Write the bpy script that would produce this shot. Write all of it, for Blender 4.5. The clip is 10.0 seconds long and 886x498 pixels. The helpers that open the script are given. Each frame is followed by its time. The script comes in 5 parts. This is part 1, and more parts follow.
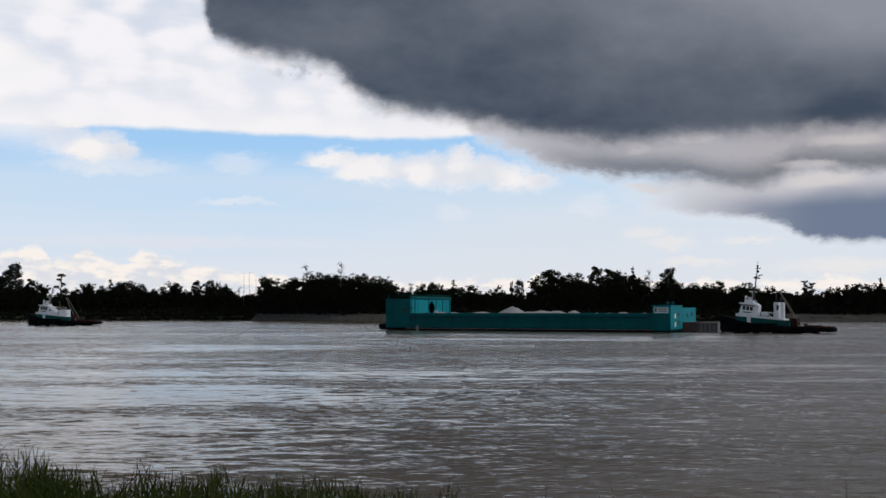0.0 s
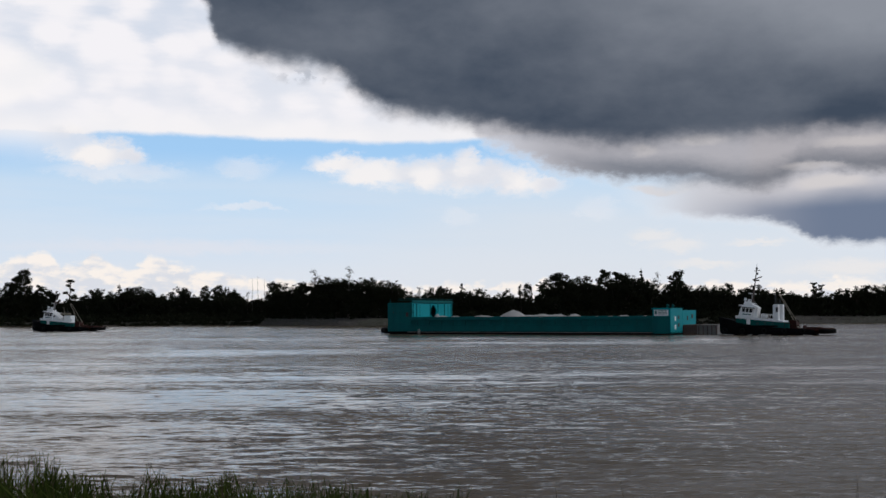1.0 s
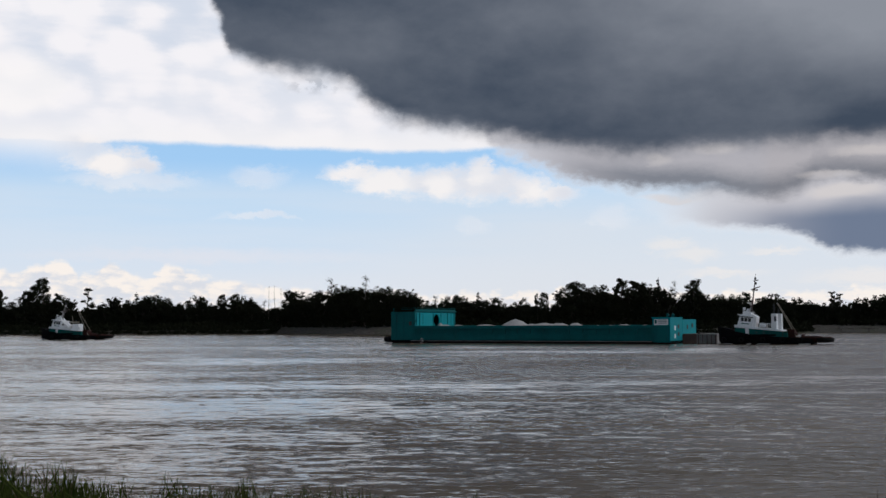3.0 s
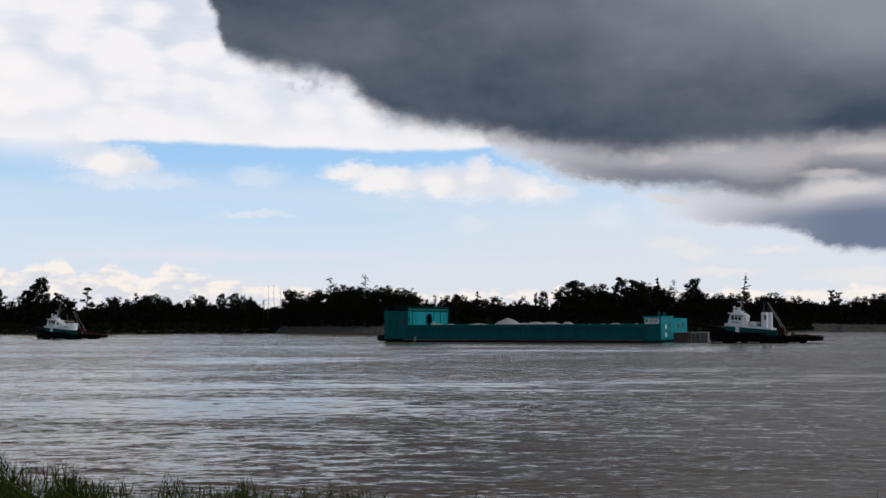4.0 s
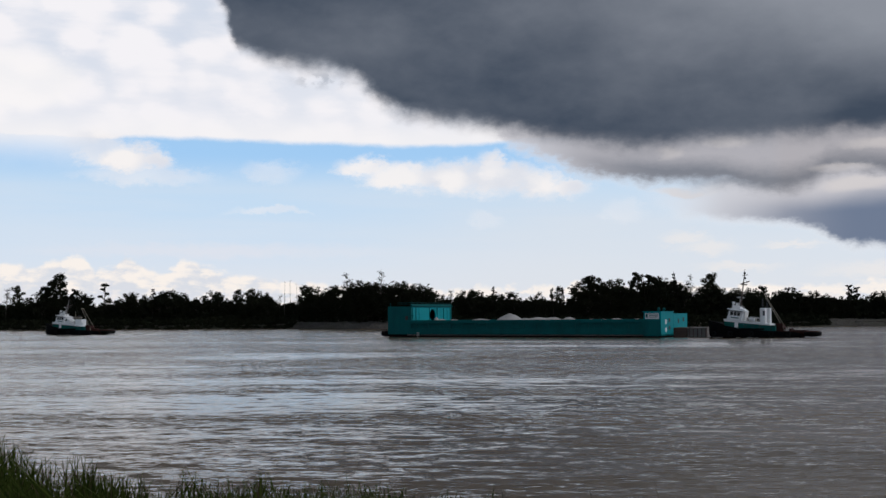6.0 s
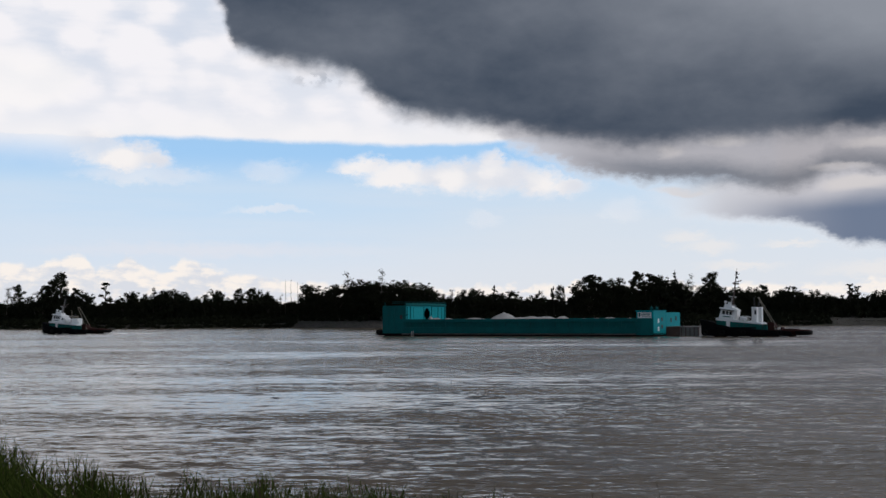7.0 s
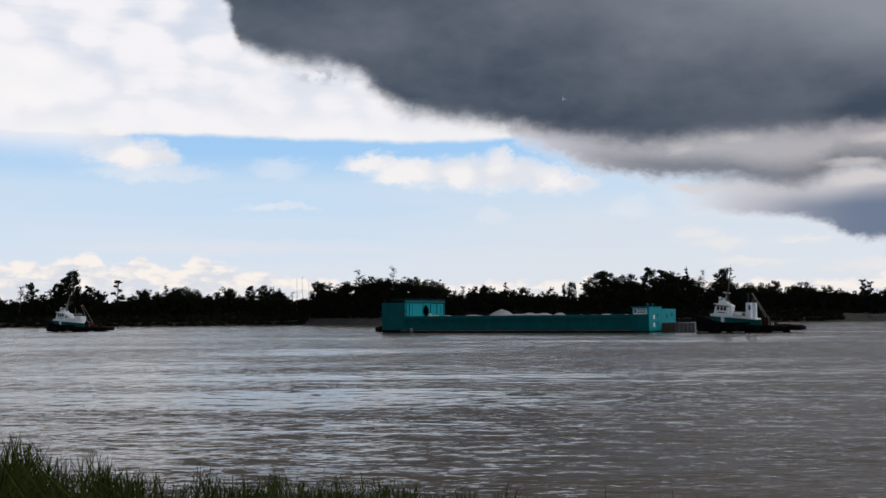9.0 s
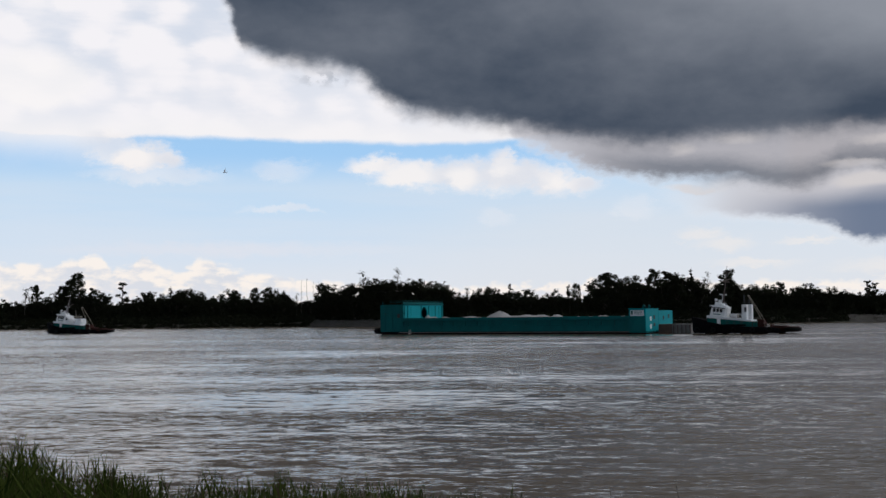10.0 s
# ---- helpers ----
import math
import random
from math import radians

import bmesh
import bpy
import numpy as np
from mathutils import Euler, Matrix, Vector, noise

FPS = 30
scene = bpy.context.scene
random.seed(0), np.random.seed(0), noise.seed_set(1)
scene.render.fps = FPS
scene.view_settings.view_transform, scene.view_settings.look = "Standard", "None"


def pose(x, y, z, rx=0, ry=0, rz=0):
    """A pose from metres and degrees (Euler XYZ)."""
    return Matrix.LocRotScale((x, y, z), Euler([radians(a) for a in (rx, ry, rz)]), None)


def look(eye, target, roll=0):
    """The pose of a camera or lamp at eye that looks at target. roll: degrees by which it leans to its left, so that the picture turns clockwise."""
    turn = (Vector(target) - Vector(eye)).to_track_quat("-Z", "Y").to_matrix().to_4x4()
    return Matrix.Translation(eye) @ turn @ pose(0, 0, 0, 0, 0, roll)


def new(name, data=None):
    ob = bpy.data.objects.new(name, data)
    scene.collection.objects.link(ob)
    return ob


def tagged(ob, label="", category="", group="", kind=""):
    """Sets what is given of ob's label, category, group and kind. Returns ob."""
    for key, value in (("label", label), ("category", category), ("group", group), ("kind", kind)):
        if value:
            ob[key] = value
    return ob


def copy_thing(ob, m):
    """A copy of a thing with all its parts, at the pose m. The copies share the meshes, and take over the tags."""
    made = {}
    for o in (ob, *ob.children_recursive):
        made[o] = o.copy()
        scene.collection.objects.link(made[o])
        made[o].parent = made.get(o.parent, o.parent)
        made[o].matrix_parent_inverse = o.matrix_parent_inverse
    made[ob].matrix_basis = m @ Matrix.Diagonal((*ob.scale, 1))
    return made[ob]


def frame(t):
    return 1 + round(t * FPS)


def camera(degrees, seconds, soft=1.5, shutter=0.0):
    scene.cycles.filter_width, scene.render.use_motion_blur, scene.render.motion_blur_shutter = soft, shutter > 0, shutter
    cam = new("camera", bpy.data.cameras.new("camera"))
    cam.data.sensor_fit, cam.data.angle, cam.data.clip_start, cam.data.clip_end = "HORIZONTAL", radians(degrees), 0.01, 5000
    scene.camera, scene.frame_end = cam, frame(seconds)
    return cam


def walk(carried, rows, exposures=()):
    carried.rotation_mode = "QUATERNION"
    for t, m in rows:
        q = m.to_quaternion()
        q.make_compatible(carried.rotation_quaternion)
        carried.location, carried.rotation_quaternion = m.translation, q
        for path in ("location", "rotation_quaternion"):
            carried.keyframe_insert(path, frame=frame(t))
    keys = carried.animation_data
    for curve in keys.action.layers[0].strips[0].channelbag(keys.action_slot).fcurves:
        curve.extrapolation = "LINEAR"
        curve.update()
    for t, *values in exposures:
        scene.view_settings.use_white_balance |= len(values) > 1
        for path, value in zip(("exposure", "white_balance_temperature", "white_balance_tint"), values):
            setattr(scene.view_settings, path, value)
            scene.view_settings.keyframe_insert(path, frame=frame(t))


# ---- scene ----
# ---- camera ----
cam = camera(42.0, 10.0, soft=1.5)
# seconds, yaw, pitch, roll
TURNS = [(0.0, 0.0, 3.027, 0.0), (0.5, 0.205, 3.064, 0.249), (1.0, 0.415, 3.218, 0.308), (1.5, 0.379, 3.067, 0.493),
         (2.0, 0.472, 3.14, 0.701), (2.5, 0.776, 3.51, 0.443), (2.7, 1.018, 3.575, 0.303), (3.8, 1.373, 3.827, 0.233), (4.0, 1.195, 3.608, 0.287), (4.5, 1.168, 3.323, 0.501),
         (5.0, 1.474, 3.283, 0.356), (5.5, 1.749, 3.337, 0.461), (5.7, 1.88, 3.407, 0.375), (6.8, 2.175, 3.29, 0.492), (7.0, 2.025, 3.338, 0.384), (7.5, 2.131, 3.314, 0.452),
         (8.0, 2.303, 3.288, 0.336), (8.5, 2.462, 3.247, 0.332), (9.0, 2.587, 3.183, 0.537), (9.5, 2.666, 3.148, 0.511),
         (10.0, 2.805, 3.272, 0.609)]
walk(cam, [(t, pose(0.007 - 0.0014 * t, 0, 4.0, 90 + p, r, y)) for t, y, p, r in TURNS])

# ---- light ----
SUN_AZ, SUN_EL = 84.0, 38.0        # degrees right of straight ahead, and up
world = bpy.data.worlds.new("sky")
scene.world = world
world.use_nodes = True
wt = world.node_tree
sky = wt.nodes.new("ShaderNodeTexSky")
sky.sky_type = "NISHITA"
sky.sun_disc = False
sky.sun_elevation, sky.sun_rotation = radians(SUN_EL), radians(SUN_AZ)
sky.air_density, sky.dust_density, sky.ozone_density = 1.0, 0.6, 1.6
wt.links.new(sky.outputs[0], wt.nodes["Background"].inputs[0])
wt.nodes["Background"].inputs[1].default_value = 0.1

sun = new("sun", bpy.data.lights.new("sun", "SUN"))
sun.data.energy, sun.data.angle, sun.data.color = 1.15, radians(12), (1.0, 0.95, 0.88)
_a, _e = radians(SUN_AZ), radians(SUN_EL)
sun.matrix_world = look((0, 0, 0), (-math.sin(_a) * math.cos(_e), -math.cos(_a) * math.cos(_e), -math.sin(_e)))


# ---- node helpers ----
class Ex:
    """A shader value with arithmetic."""

    def __init__(self, nt, sock):
        self.nt, self.s = nt, sock

    def op(self, kind, *others):
        n = self.nt.nodes.new("ShaderNodeMath")
        n.operation = kind
        for i, v in enumerate((self, *others)):
            if isinstance(v, Ex):
                self.nt.links.new(v.s, n.inputs[i])
            else:
                n.inputs[i].default_value = v
        return Ex(self.nt, n.outputs[0])

    def __add__(self, o): return self.op("ADD", o)
    def __sub__(self, o): return self.op("SUBTRACT", o)
    def __mul__(self, o): return self.op("MULTIPLY", o)
    def __truediv__(self, o): return self.op("DIVIDE", o)
    def most(self, o): return self.op("MAXIMUM", o)
    def least(self, o): return self.op("MINIMUM", o)
    def inv(self): return (self * -1.0) + 1.0

    def smooth(self, a, b):
        n = self.nt.nodes.new("ShaderNodeMapRange")
        n.interpolation_type = "SMOOTHSTEP"
        self.nt.links.new(self.s, n.inputs["Value"])
        n.inputs["From Min"].default_value, n.inputs["From Max"].default_value = a, b
        return Ex(self.nt, n.outputs[0])

    def line(self, a, b, c, d):
        n = self.nt.nodes.new("ShaderNodeMapRange")
        self.nt.links.new(self.s, n.inputs["Value"])
        for k, v in zip(("From Min", "From Max", "To Min", "To Max"), (a, b, c, d)):
            n.inputs[k].default_value = v
        return Ex(self.nt, n.outputs[0])

    def ramp(self, lo, hi, pts, top):
        """A curve through pts, (value, height), for a value between lo and hi and heights up to top."""
        n = self.nt.nodes.new("ShaderNodeValToRGB")
        el = n.color_ramp.elements
        self.nt.links.new(self.line(lo, hi, 0, 1).s, n.inputs[0])
        n.color_ramp.interpolation = "LINEAR"
        for i, (x, y) in enumerate(pts):
            p = min(max((x - lo) / (hi - lo), 0), 1)
            e = el[i] if i < 2 else el.new(p)
            e.position = p
            e.color = (y / top,) * 3 + (1,)
        b = self.nt.nodes.new("ShaderNodeSeparateColor")
        self.nt.links.new(n.outputs[0], b.inputs[0])
        return Ex(self.nt, b.outputs[0]) * top


def vec(nt, x, y, z=0.0):
    n = nt.nodes.new("ShaderNodeCombineXYZ")
    for i, v in enumerate((x, y, z)):
        if isinstance(v, Ex):
            nt.links.new(v.s, n.inputs[i])
        else:
            n.inputs[i].default_value = v
    return n.outputs[0]


def noise_of(nt, v, scale, detail=4.0, rough=0.55, distort=0.0):
    n = nt.nodes.new("ShaderNodeTexNoise")
    nt.links.new(v, n.inputs["Vector"])
    for k, x in zip(("Scale", "Detail", "Roughness", "Distortion"), (scale, detail, rough, distort)):
        n.inputs[k].default_value = x
    return Ex(nt, n.outputs[0])


def billow(nt, v, scale, soft=0.6):
    """Rounded heaps: high in the middle of each lump, low in the creases."""
    n = nt.nodes.new("ShaderNodeTexVoronoi")
    n.feature = "SMOOTH_F1"
    nt.links.new(v, n.inputs["Vector"])
    n.inputs["Scale"].default_value, n.inputs["Smoothness"].default_value = scale, soft
    return Ex(nt, n.outputs["Distance"]).inv()


def blend(nt, f, a, b):
    """Colour a where f is 0, b where it is 1."""
    n = nt.nodes.new("ShaderNodeMix")
    n.data_type = "RGBA"
    if isinstance(f, Ex):
        nt.links.new(f.s, n.inputs[0])
    else:
        n.inputs[0].default_value = f
    for i, c in ((6, a), (7, b)):
        if isinstance(c, tuple):
            n.inputs[i].default_value = (*c, 1)
        else:
            nt.links.new(c, n.inputs[i])
    return n.outputs[2]


def lin(r, g, b):
    """Linear colour of a display colour from 0 to 255."""
    return tuple((c / 255 / 12.92) if c < 11 else ((c / 255 + 0.055) / 1.055) ** 2.4 for c in (r, g, b))


# ---- clouds: three drifting shells of sky ----
def dome_axes(nt):
    """Azimuth (right of ahead) and elevation in degrees on a shell."""
    tc = nt.nodes.new("ShaderNodeTexCoord")
    sp = nt.nodes.new("ShaderNodeSeparateXYZ")
    nt.links.new(tc.outputs["Object"], sp.inputs[0])
    x, y, z = (Ex(nt, sp.outputs[i]) for i in range(3))
    az = x.op("ARCTAN2", y) * 57.29578
    el = z.op("ARCTAN2", (x * x + y * y).op("SQRT")) * 57.29578
    return az, el


def puff(az, el, c, rx, ry):
    """1 in the middle of an oval cloud, 0 at its rim, negative outside."""
    dx, dy = (az - c[0]) * (1 / rx), (el - c[1]) * (1 / ry)
    return (dx * dx + dy * dy).op("SQRT").inv()


def cloud_material(name, paint):
    m = bpy.data.materials.new(name)
    m.use_nodes = True
    m.cycles.emission_sampling = "NONE"
    nt = m.node_tree
    nt.nodes.clear()
    az, el = dome_axes(nt)
    colour, alpha = paint(nt, az, el)
    em, tr = nt.nodes.new("ShaderNodeEmission"), nt.nodes.new("ShaderNodeBsdfTransparent")
    mix, out = nt.nodes.new("ShaderNodeMixShader"), nt.nodes.new("ShaderNodeOutputMaterial")
    nt.links.new(colour, em.inputs[0])
    nt.links.new(alpha.s, mix.inputs[0])
    nt.links.new(tr.outputs[0], mix.inputs[1])
    nt.links.new(em.outputs[0], mix.inputs[2])
    nt.links.new(mix.outputs[0], out.inputs[0])
    return m


def paint_far(nt, az, el):
    """Pale haze over the horizon and the low heaped clouds in it."""
    v = vec(nt, az * 0.16, el * 0.34)
    n1 = noise_of(nt, v, 1.6, 6, 0.6)
    n2 = noise_of(nt, v, 6.5, 7, 0.65)
    n3 = noise_of(nt, vec(nt, az * 0.05, el * 0.5), 1.2, 4, 0.5)
    wv = vec(nt, az + (n2 - 0.5) * 0.9, el * 1.25 + (n2 - 0.5) * 0.7, 2.0)
    b1, b2 = billow(nt, wv, 0.75), billow(nt, wv, 2.1, 0.4)
    lumps = (b1 - 0.5) * 0.5 + (b2 - 0.5) * 0.3 + (n2 - 0.5) * 0.6
    top = (az + (n2 - 0.5) * 0.5).ramp(-60, 60, [(-60, 1.5), (-40, 2.6), (-22.71, 2.39), (-21.97, 2.47), (-21.47, 2.25), (-20.98, 2.53), (-20.48, 2.75), (-19.97, 2.89), (-19.26, 2.85), (-18.95, 2.27), (-18.31, 2.34), (-17.87, 2.44), (-17.61, 2.95), (-17.15, 3.04), (-16.75, 2.56), (-16.35, 2.23), (-15.43, 2.04), (-15.03, 2.29), (-14.55, 2.67), (-13.97, 2.67), (-13.43, 2.40), (-12.75, 2.15), (-11.26, 1.98), (-9.06, 1.65), (-6.85, 1.4), (-2.36, 1.23), (3.25, 1.37), (7.70, 1.36), (21.00, 1.3), (40, 2.2), (60, 1.2)], 8.0)
    d = top - el + lumps + 0.24
    heap = d.smooth(-0.08, 0.3) * el.line(0.3, 1.8, 0.75, 0.95)
    lit = (lumps * 2.6 + d.smooth(1.5, 0.1) * 0.75 + (n1 - 0.5) * 2.2 + (n2 - 0.5) * 1.6 + 0.05).smooth(0.0, 0.95)
    heap_c = blend(nt, lit, lin(219, 222, 231), lin(253, 244, 237))
    haze_c = blend(nt, el.smooth(0.0, 6.0), lin(228, 230, 237), lin(199, 223, 247))
    haze_c = blend(nt, el.smooth(6.2, 8.2), haze_c, lin(164, 208, 250))
    haze_c = blend(nt, el.smooth(7.4, 5.6) * n3.smooth(0.38, 0.66) * 0.3, haze_c, lin(226, 230, 239))
    haze_c = blend(nt, az.smooth(-12.0, 6.0) * el.smooth(7.5, 3.8) * 0.65, haze_c, lin(222, 227, 235))
    veil = puff(az + (n1 - 0.5) * 6.0, el + (n2 - 0.5) * 0.9, (-13.0, 3.35), 11.0, 0.55).smooth(0.0, 0.9)
    haze_c = blend(nt, veil * 0.45, haze_c, lin(234, 230, 236))
    v3 = az + (n1 - 0.5) * 1.5 + (n2 - 0.5) * 1.2
    w3 = el + (n2 - 0.5) * 1.1
    patch = None
    for c, rx, ry in (((9.95, 3.83), 1.3, 0.36), ((11.05, 3.34), 1.5, 0.36), ((15.0, 3.4), 1.6, 0.2), ((19.32, 2.14), 3.5, 0.45), ((12.4, 2.4), 2.2, 0.25)):
        q = puff(v3, w3, c, rx, ry).smooth(-0.3, 0.8)
        patch = q if patch is None else patch.most(q)
    haze_c = blend(nt, patch * 0.5, haze_c, lin(246, 238, 233))
    colour = blend(nt, heap, haze_c, heap_c)
    a = el.ramp(-10, 90, [(-10, 0.97), (3, 0.95), (6, 0.9), (8.6, 0.85), (11, 0.5), (20, 0.35), (90, 0.3)], 1.0)
    return colour, a.most(heap)


def paint_mid(nt, az, el):
    """The white sheet above the blue gap, fair-weather puffs below it and the grey shelves beyond."""
    v = vec(nt, az * 0.16, el * 0.26)
    n1 = noise_of(nt, v, 0.9, 5, 0.55)
    n2 = noise_of(nt, v, 4.2, 7, 0.62)
    n3 = noise_of(nt, vec(nt, az * 0.07, el * 0.27, 7.0), 1.3, 5, 0.5)
    n5 = noise_of(nt, vec(nt, az * 0.09, el * 0.4, 11.0), 1.6, 5, 0.55)
    n7 = noise_of(nt, v, 13.0, 6, 0.7)
    b1 = billow(nt, vec(nt, az + (n2 - 0.5) * 1.6, el * 1.5 + (n2 - 0.5) * 1.2, 5.0), 0.55)
    waz, wel = az + (n2 - 0.5) * 2.0 + (n7 - 0.5) * 1.0, el + (n2 - 0.5) * 1.2 + (n7 - 0.5) * 0.6 + (b1 - 0.5) * 0.3
    edge = (az + (n1 - 0.5) * 1.5).ramp(-90, 90, [(-90, 12), (-40, 9), (-22.45, 8.5), (-20.02, 8.5), (-18.64, 8.4), (-17.4, 8.5), (-16.86, 8.72), (-13.33, 8.70), (-10.11, 8.61), (-7.37, 8.59), (-4.03, 8.42), (-0.67, 8.52), (2.69, 8.65), (9, 8.8), (40, 8.5), (60, 14), (90, 20)], 30.0)
    sheet = (el - edge + (n2 - 0.5) * 0.35).smooth(-0.1, 0.25)
    soft_left = az.smooth(-16.6, -18.6) * (el - edge + (n1 - 0.5) * 1.6).smooth(-1.5, 0.8)
    # thinned out of view at the right so the sun lamp gets through
    sheet = sheet.most(soft_left) * el.line(18, 45, 1.0, 0.6) * az.line(48, 62, 1.0, 0.25)
    grey = (n5 * 0.75 + n1 * 0.4 + (b1 - 0.5) * -0.5).smooth(0.42, 0.78) * el.line(8.8, 13.5, 0.35, 1.0)
    colour = blend(nt, grey * 0.9, lin(244, 242, 246), lin(208, 217, 232))
    head = puff(az + (n2 - 0.5) * 2.0, el + (b1 - 0.5) * 0.8, (-21.9, 11.2), 3.4, 1.7).smooth(0.0, 0.5)
    colour = blend(nt, head * 0.7, colour, lin(249, 246, 246))
    colour = blend(nt, (el - edge).smooth(1.6, 0.2) * 0.6, colour, lin(245, 243, 244))
    puffs = None
    for c, rx, ry, k in (((-5.42, 7.50), 1.5, 0.48, 1.0), ((-3.73, 7.10), 2.3, 0.62, 1.0), ((-1.47, 6.95), 2.5, 0.72, 1.0), ((0.93, 7.60), 0.9, 0.6, 1.0),
                         ((1.06, 6.95), 2.5, 0.8, 1.0), ((3.03, 6.65), 1.8, 0.7, 1.0), ((4.70, 6.45), 1.15, 0.48, 1.0),
                         ((-17.02, 7.78), 1.7, 0.72, 1.05), ((-15.75, 7.62), 0.95, 0.52, 1.05), ((-18.2, 8.1), 1.6, 0.8, 0.8), ((-16.2, 6.95), 3.2, 0.42, 0.55),
                         ((-10.15, 7.27), 1.4, 0.5, 0.42), ((-10.0, 5.31), 2.0, 0.2, 0.5), ((0.48, 4.89), 1.0, 0.42, 0.3), ((7.4, 5.2), 1.1, 0.5, 0.3)):
        q = puff(waz, wel, c, rx * 1.15, ry * 1.3).smooth(-0.15, 0.65) * (k * 0.92)
        puffs = q if puffs is None else puffs.most(q)
    puff_c = blend(nt, ((b1 - 0.5) * 1.2 + n2 * 0.6 + 0.1).smooth(0.15, 0.75), lin(222, 224, 232), lin(248, 243, 241))
    colour = blend(nt, puffs, colour, puff_c)
    # lower shelf, bluer and darker to the right
    low2 = (az + (n2 - 0.5) * 1.0).ramp(-90, 90, [(-90, 30), (6.0, 8.0), (8.29, 5.87), (9.36, 5.15), (10.71, 4.78), (12.84, 4.67), (14.15, 4.58), (15.45, 4.40), (16.72, 4.07), (17.34, 3.57), (17.96, 3.29), (18.96, 3.26), (19.64, 3.19), (40, 2.4), (58, 4.0), (75, 25), (90, 30)], 30.0)
    d2 = el - low2 + 0.2 + (n2 - 0.5) * 0.8 + (n7 - 0.5) * 0.3 + (b1 - 0.5) * 0.18
    # shelves made to end out of view, clear of the sun lamp
    fade = az.line(46, 58, 1.0, 0.0)
    lower = d2.smooth(-0.25, 0.55) * az.smooth(7.5, 12.5) * az.line(10, 15, 0.75, 0.97) * fade
    blue = az.smooth(9.0, 18.5) * (el + (n1 - 0.5) * 0.9 - az * 0.03).smooth(5.7, 4.3)
    lower_c = blend(nt, blue, lin(196, 194, 200), lin(97, 112, 138))
    colour = blend(nt, lower, colour, lower_c)
    # upper shelf: pale under the rain cloud, a darker flat base
    low1 = (az + (n2 - 0.5) * 1.2).ramp(-90, 90, [(-90, 30), (-2, 26), (0.8, 9.6), (1.64, 8.64), (3.04, 8.12), (4.16, 7.60), (5.55, 7.15), (6.92, 6.70), (8.84, 6.51), (10.21, 6.61), (11.82, 6.53), (13.41, 6.25), (14.97, 6.19), (16.14, 6.44), (16.6, 6.9), (17.56, 6.98), (19.74, 6.71), (40, 6.5), (58, 8), (75, 28), (90, 30)], 30.0)
    d1 = el - low1 + 0.25 + (n2 - 0.5) * 1.1 + (n7 - 0.5) * 0.35 + (n1 - 0.5) * 0.8 + (b1 - 0.5) * 0.2
    upper = d1.smooth(-0.4, 0.65) * fade
    base_dark = (d1.smooth(1.7, 0.3) * 1.1 + (n3 - 0.5) * 1.6 + (n2 - 0.5) * 1.2).most(0.0).least(1.0) * az.smooth(3.0, 9.5)
    upper_c = blend(nt, base_dark, lin(176, 172, 176), lin(122, 123, 131))
    upper_c = blend(nt, az.smooth(6.5, 1.5) * 0.7, upper_c, lin(212, 212, 219))
    glow = None
    for c, rx, ry in (((9.6, 8.0), 0.8, 0.45), ((12.4, 8.4), 1.6, 0.4), ((17.6, 6.95), 1.9, 0.28), ((19.5, 8.0), 2.4, 0.4)):
        q = puff(az + (n2 - 0.5) * 1.6, el + (n2 - 0.5) * 0.5, c, rx, ry).smooth(0.0, 0.7)
        glow = q if glow is None else glow.most(q)
    upper_c = blend(nt, glow * 0.6, upper_c, lin(205, 198, 196))
    colour = blend(nt, upper, colour, upper_c)
    # sunlit tops of the heaps between the two shelves
    rim = puff(az + (n2 - 0.5) * 1.4, el + (b1 - 0.5) * 0.5, (10.4, 6.1), 2.2, 0.42).most(puff(az + (n2 - 0.5) * 1.4, el + (b1 - 0.5) * 0.5, (18.3, 6.2), 2.2, 0.55)).smooth(0.0, 0.6) * upper.inv()
    colour = blend(nt, rim * 0.75, colour, lin(214, 208, 207))
    return colour, sheet.most(puffs).most(lower).most(upper * 0.94).most(rim * 0.8)


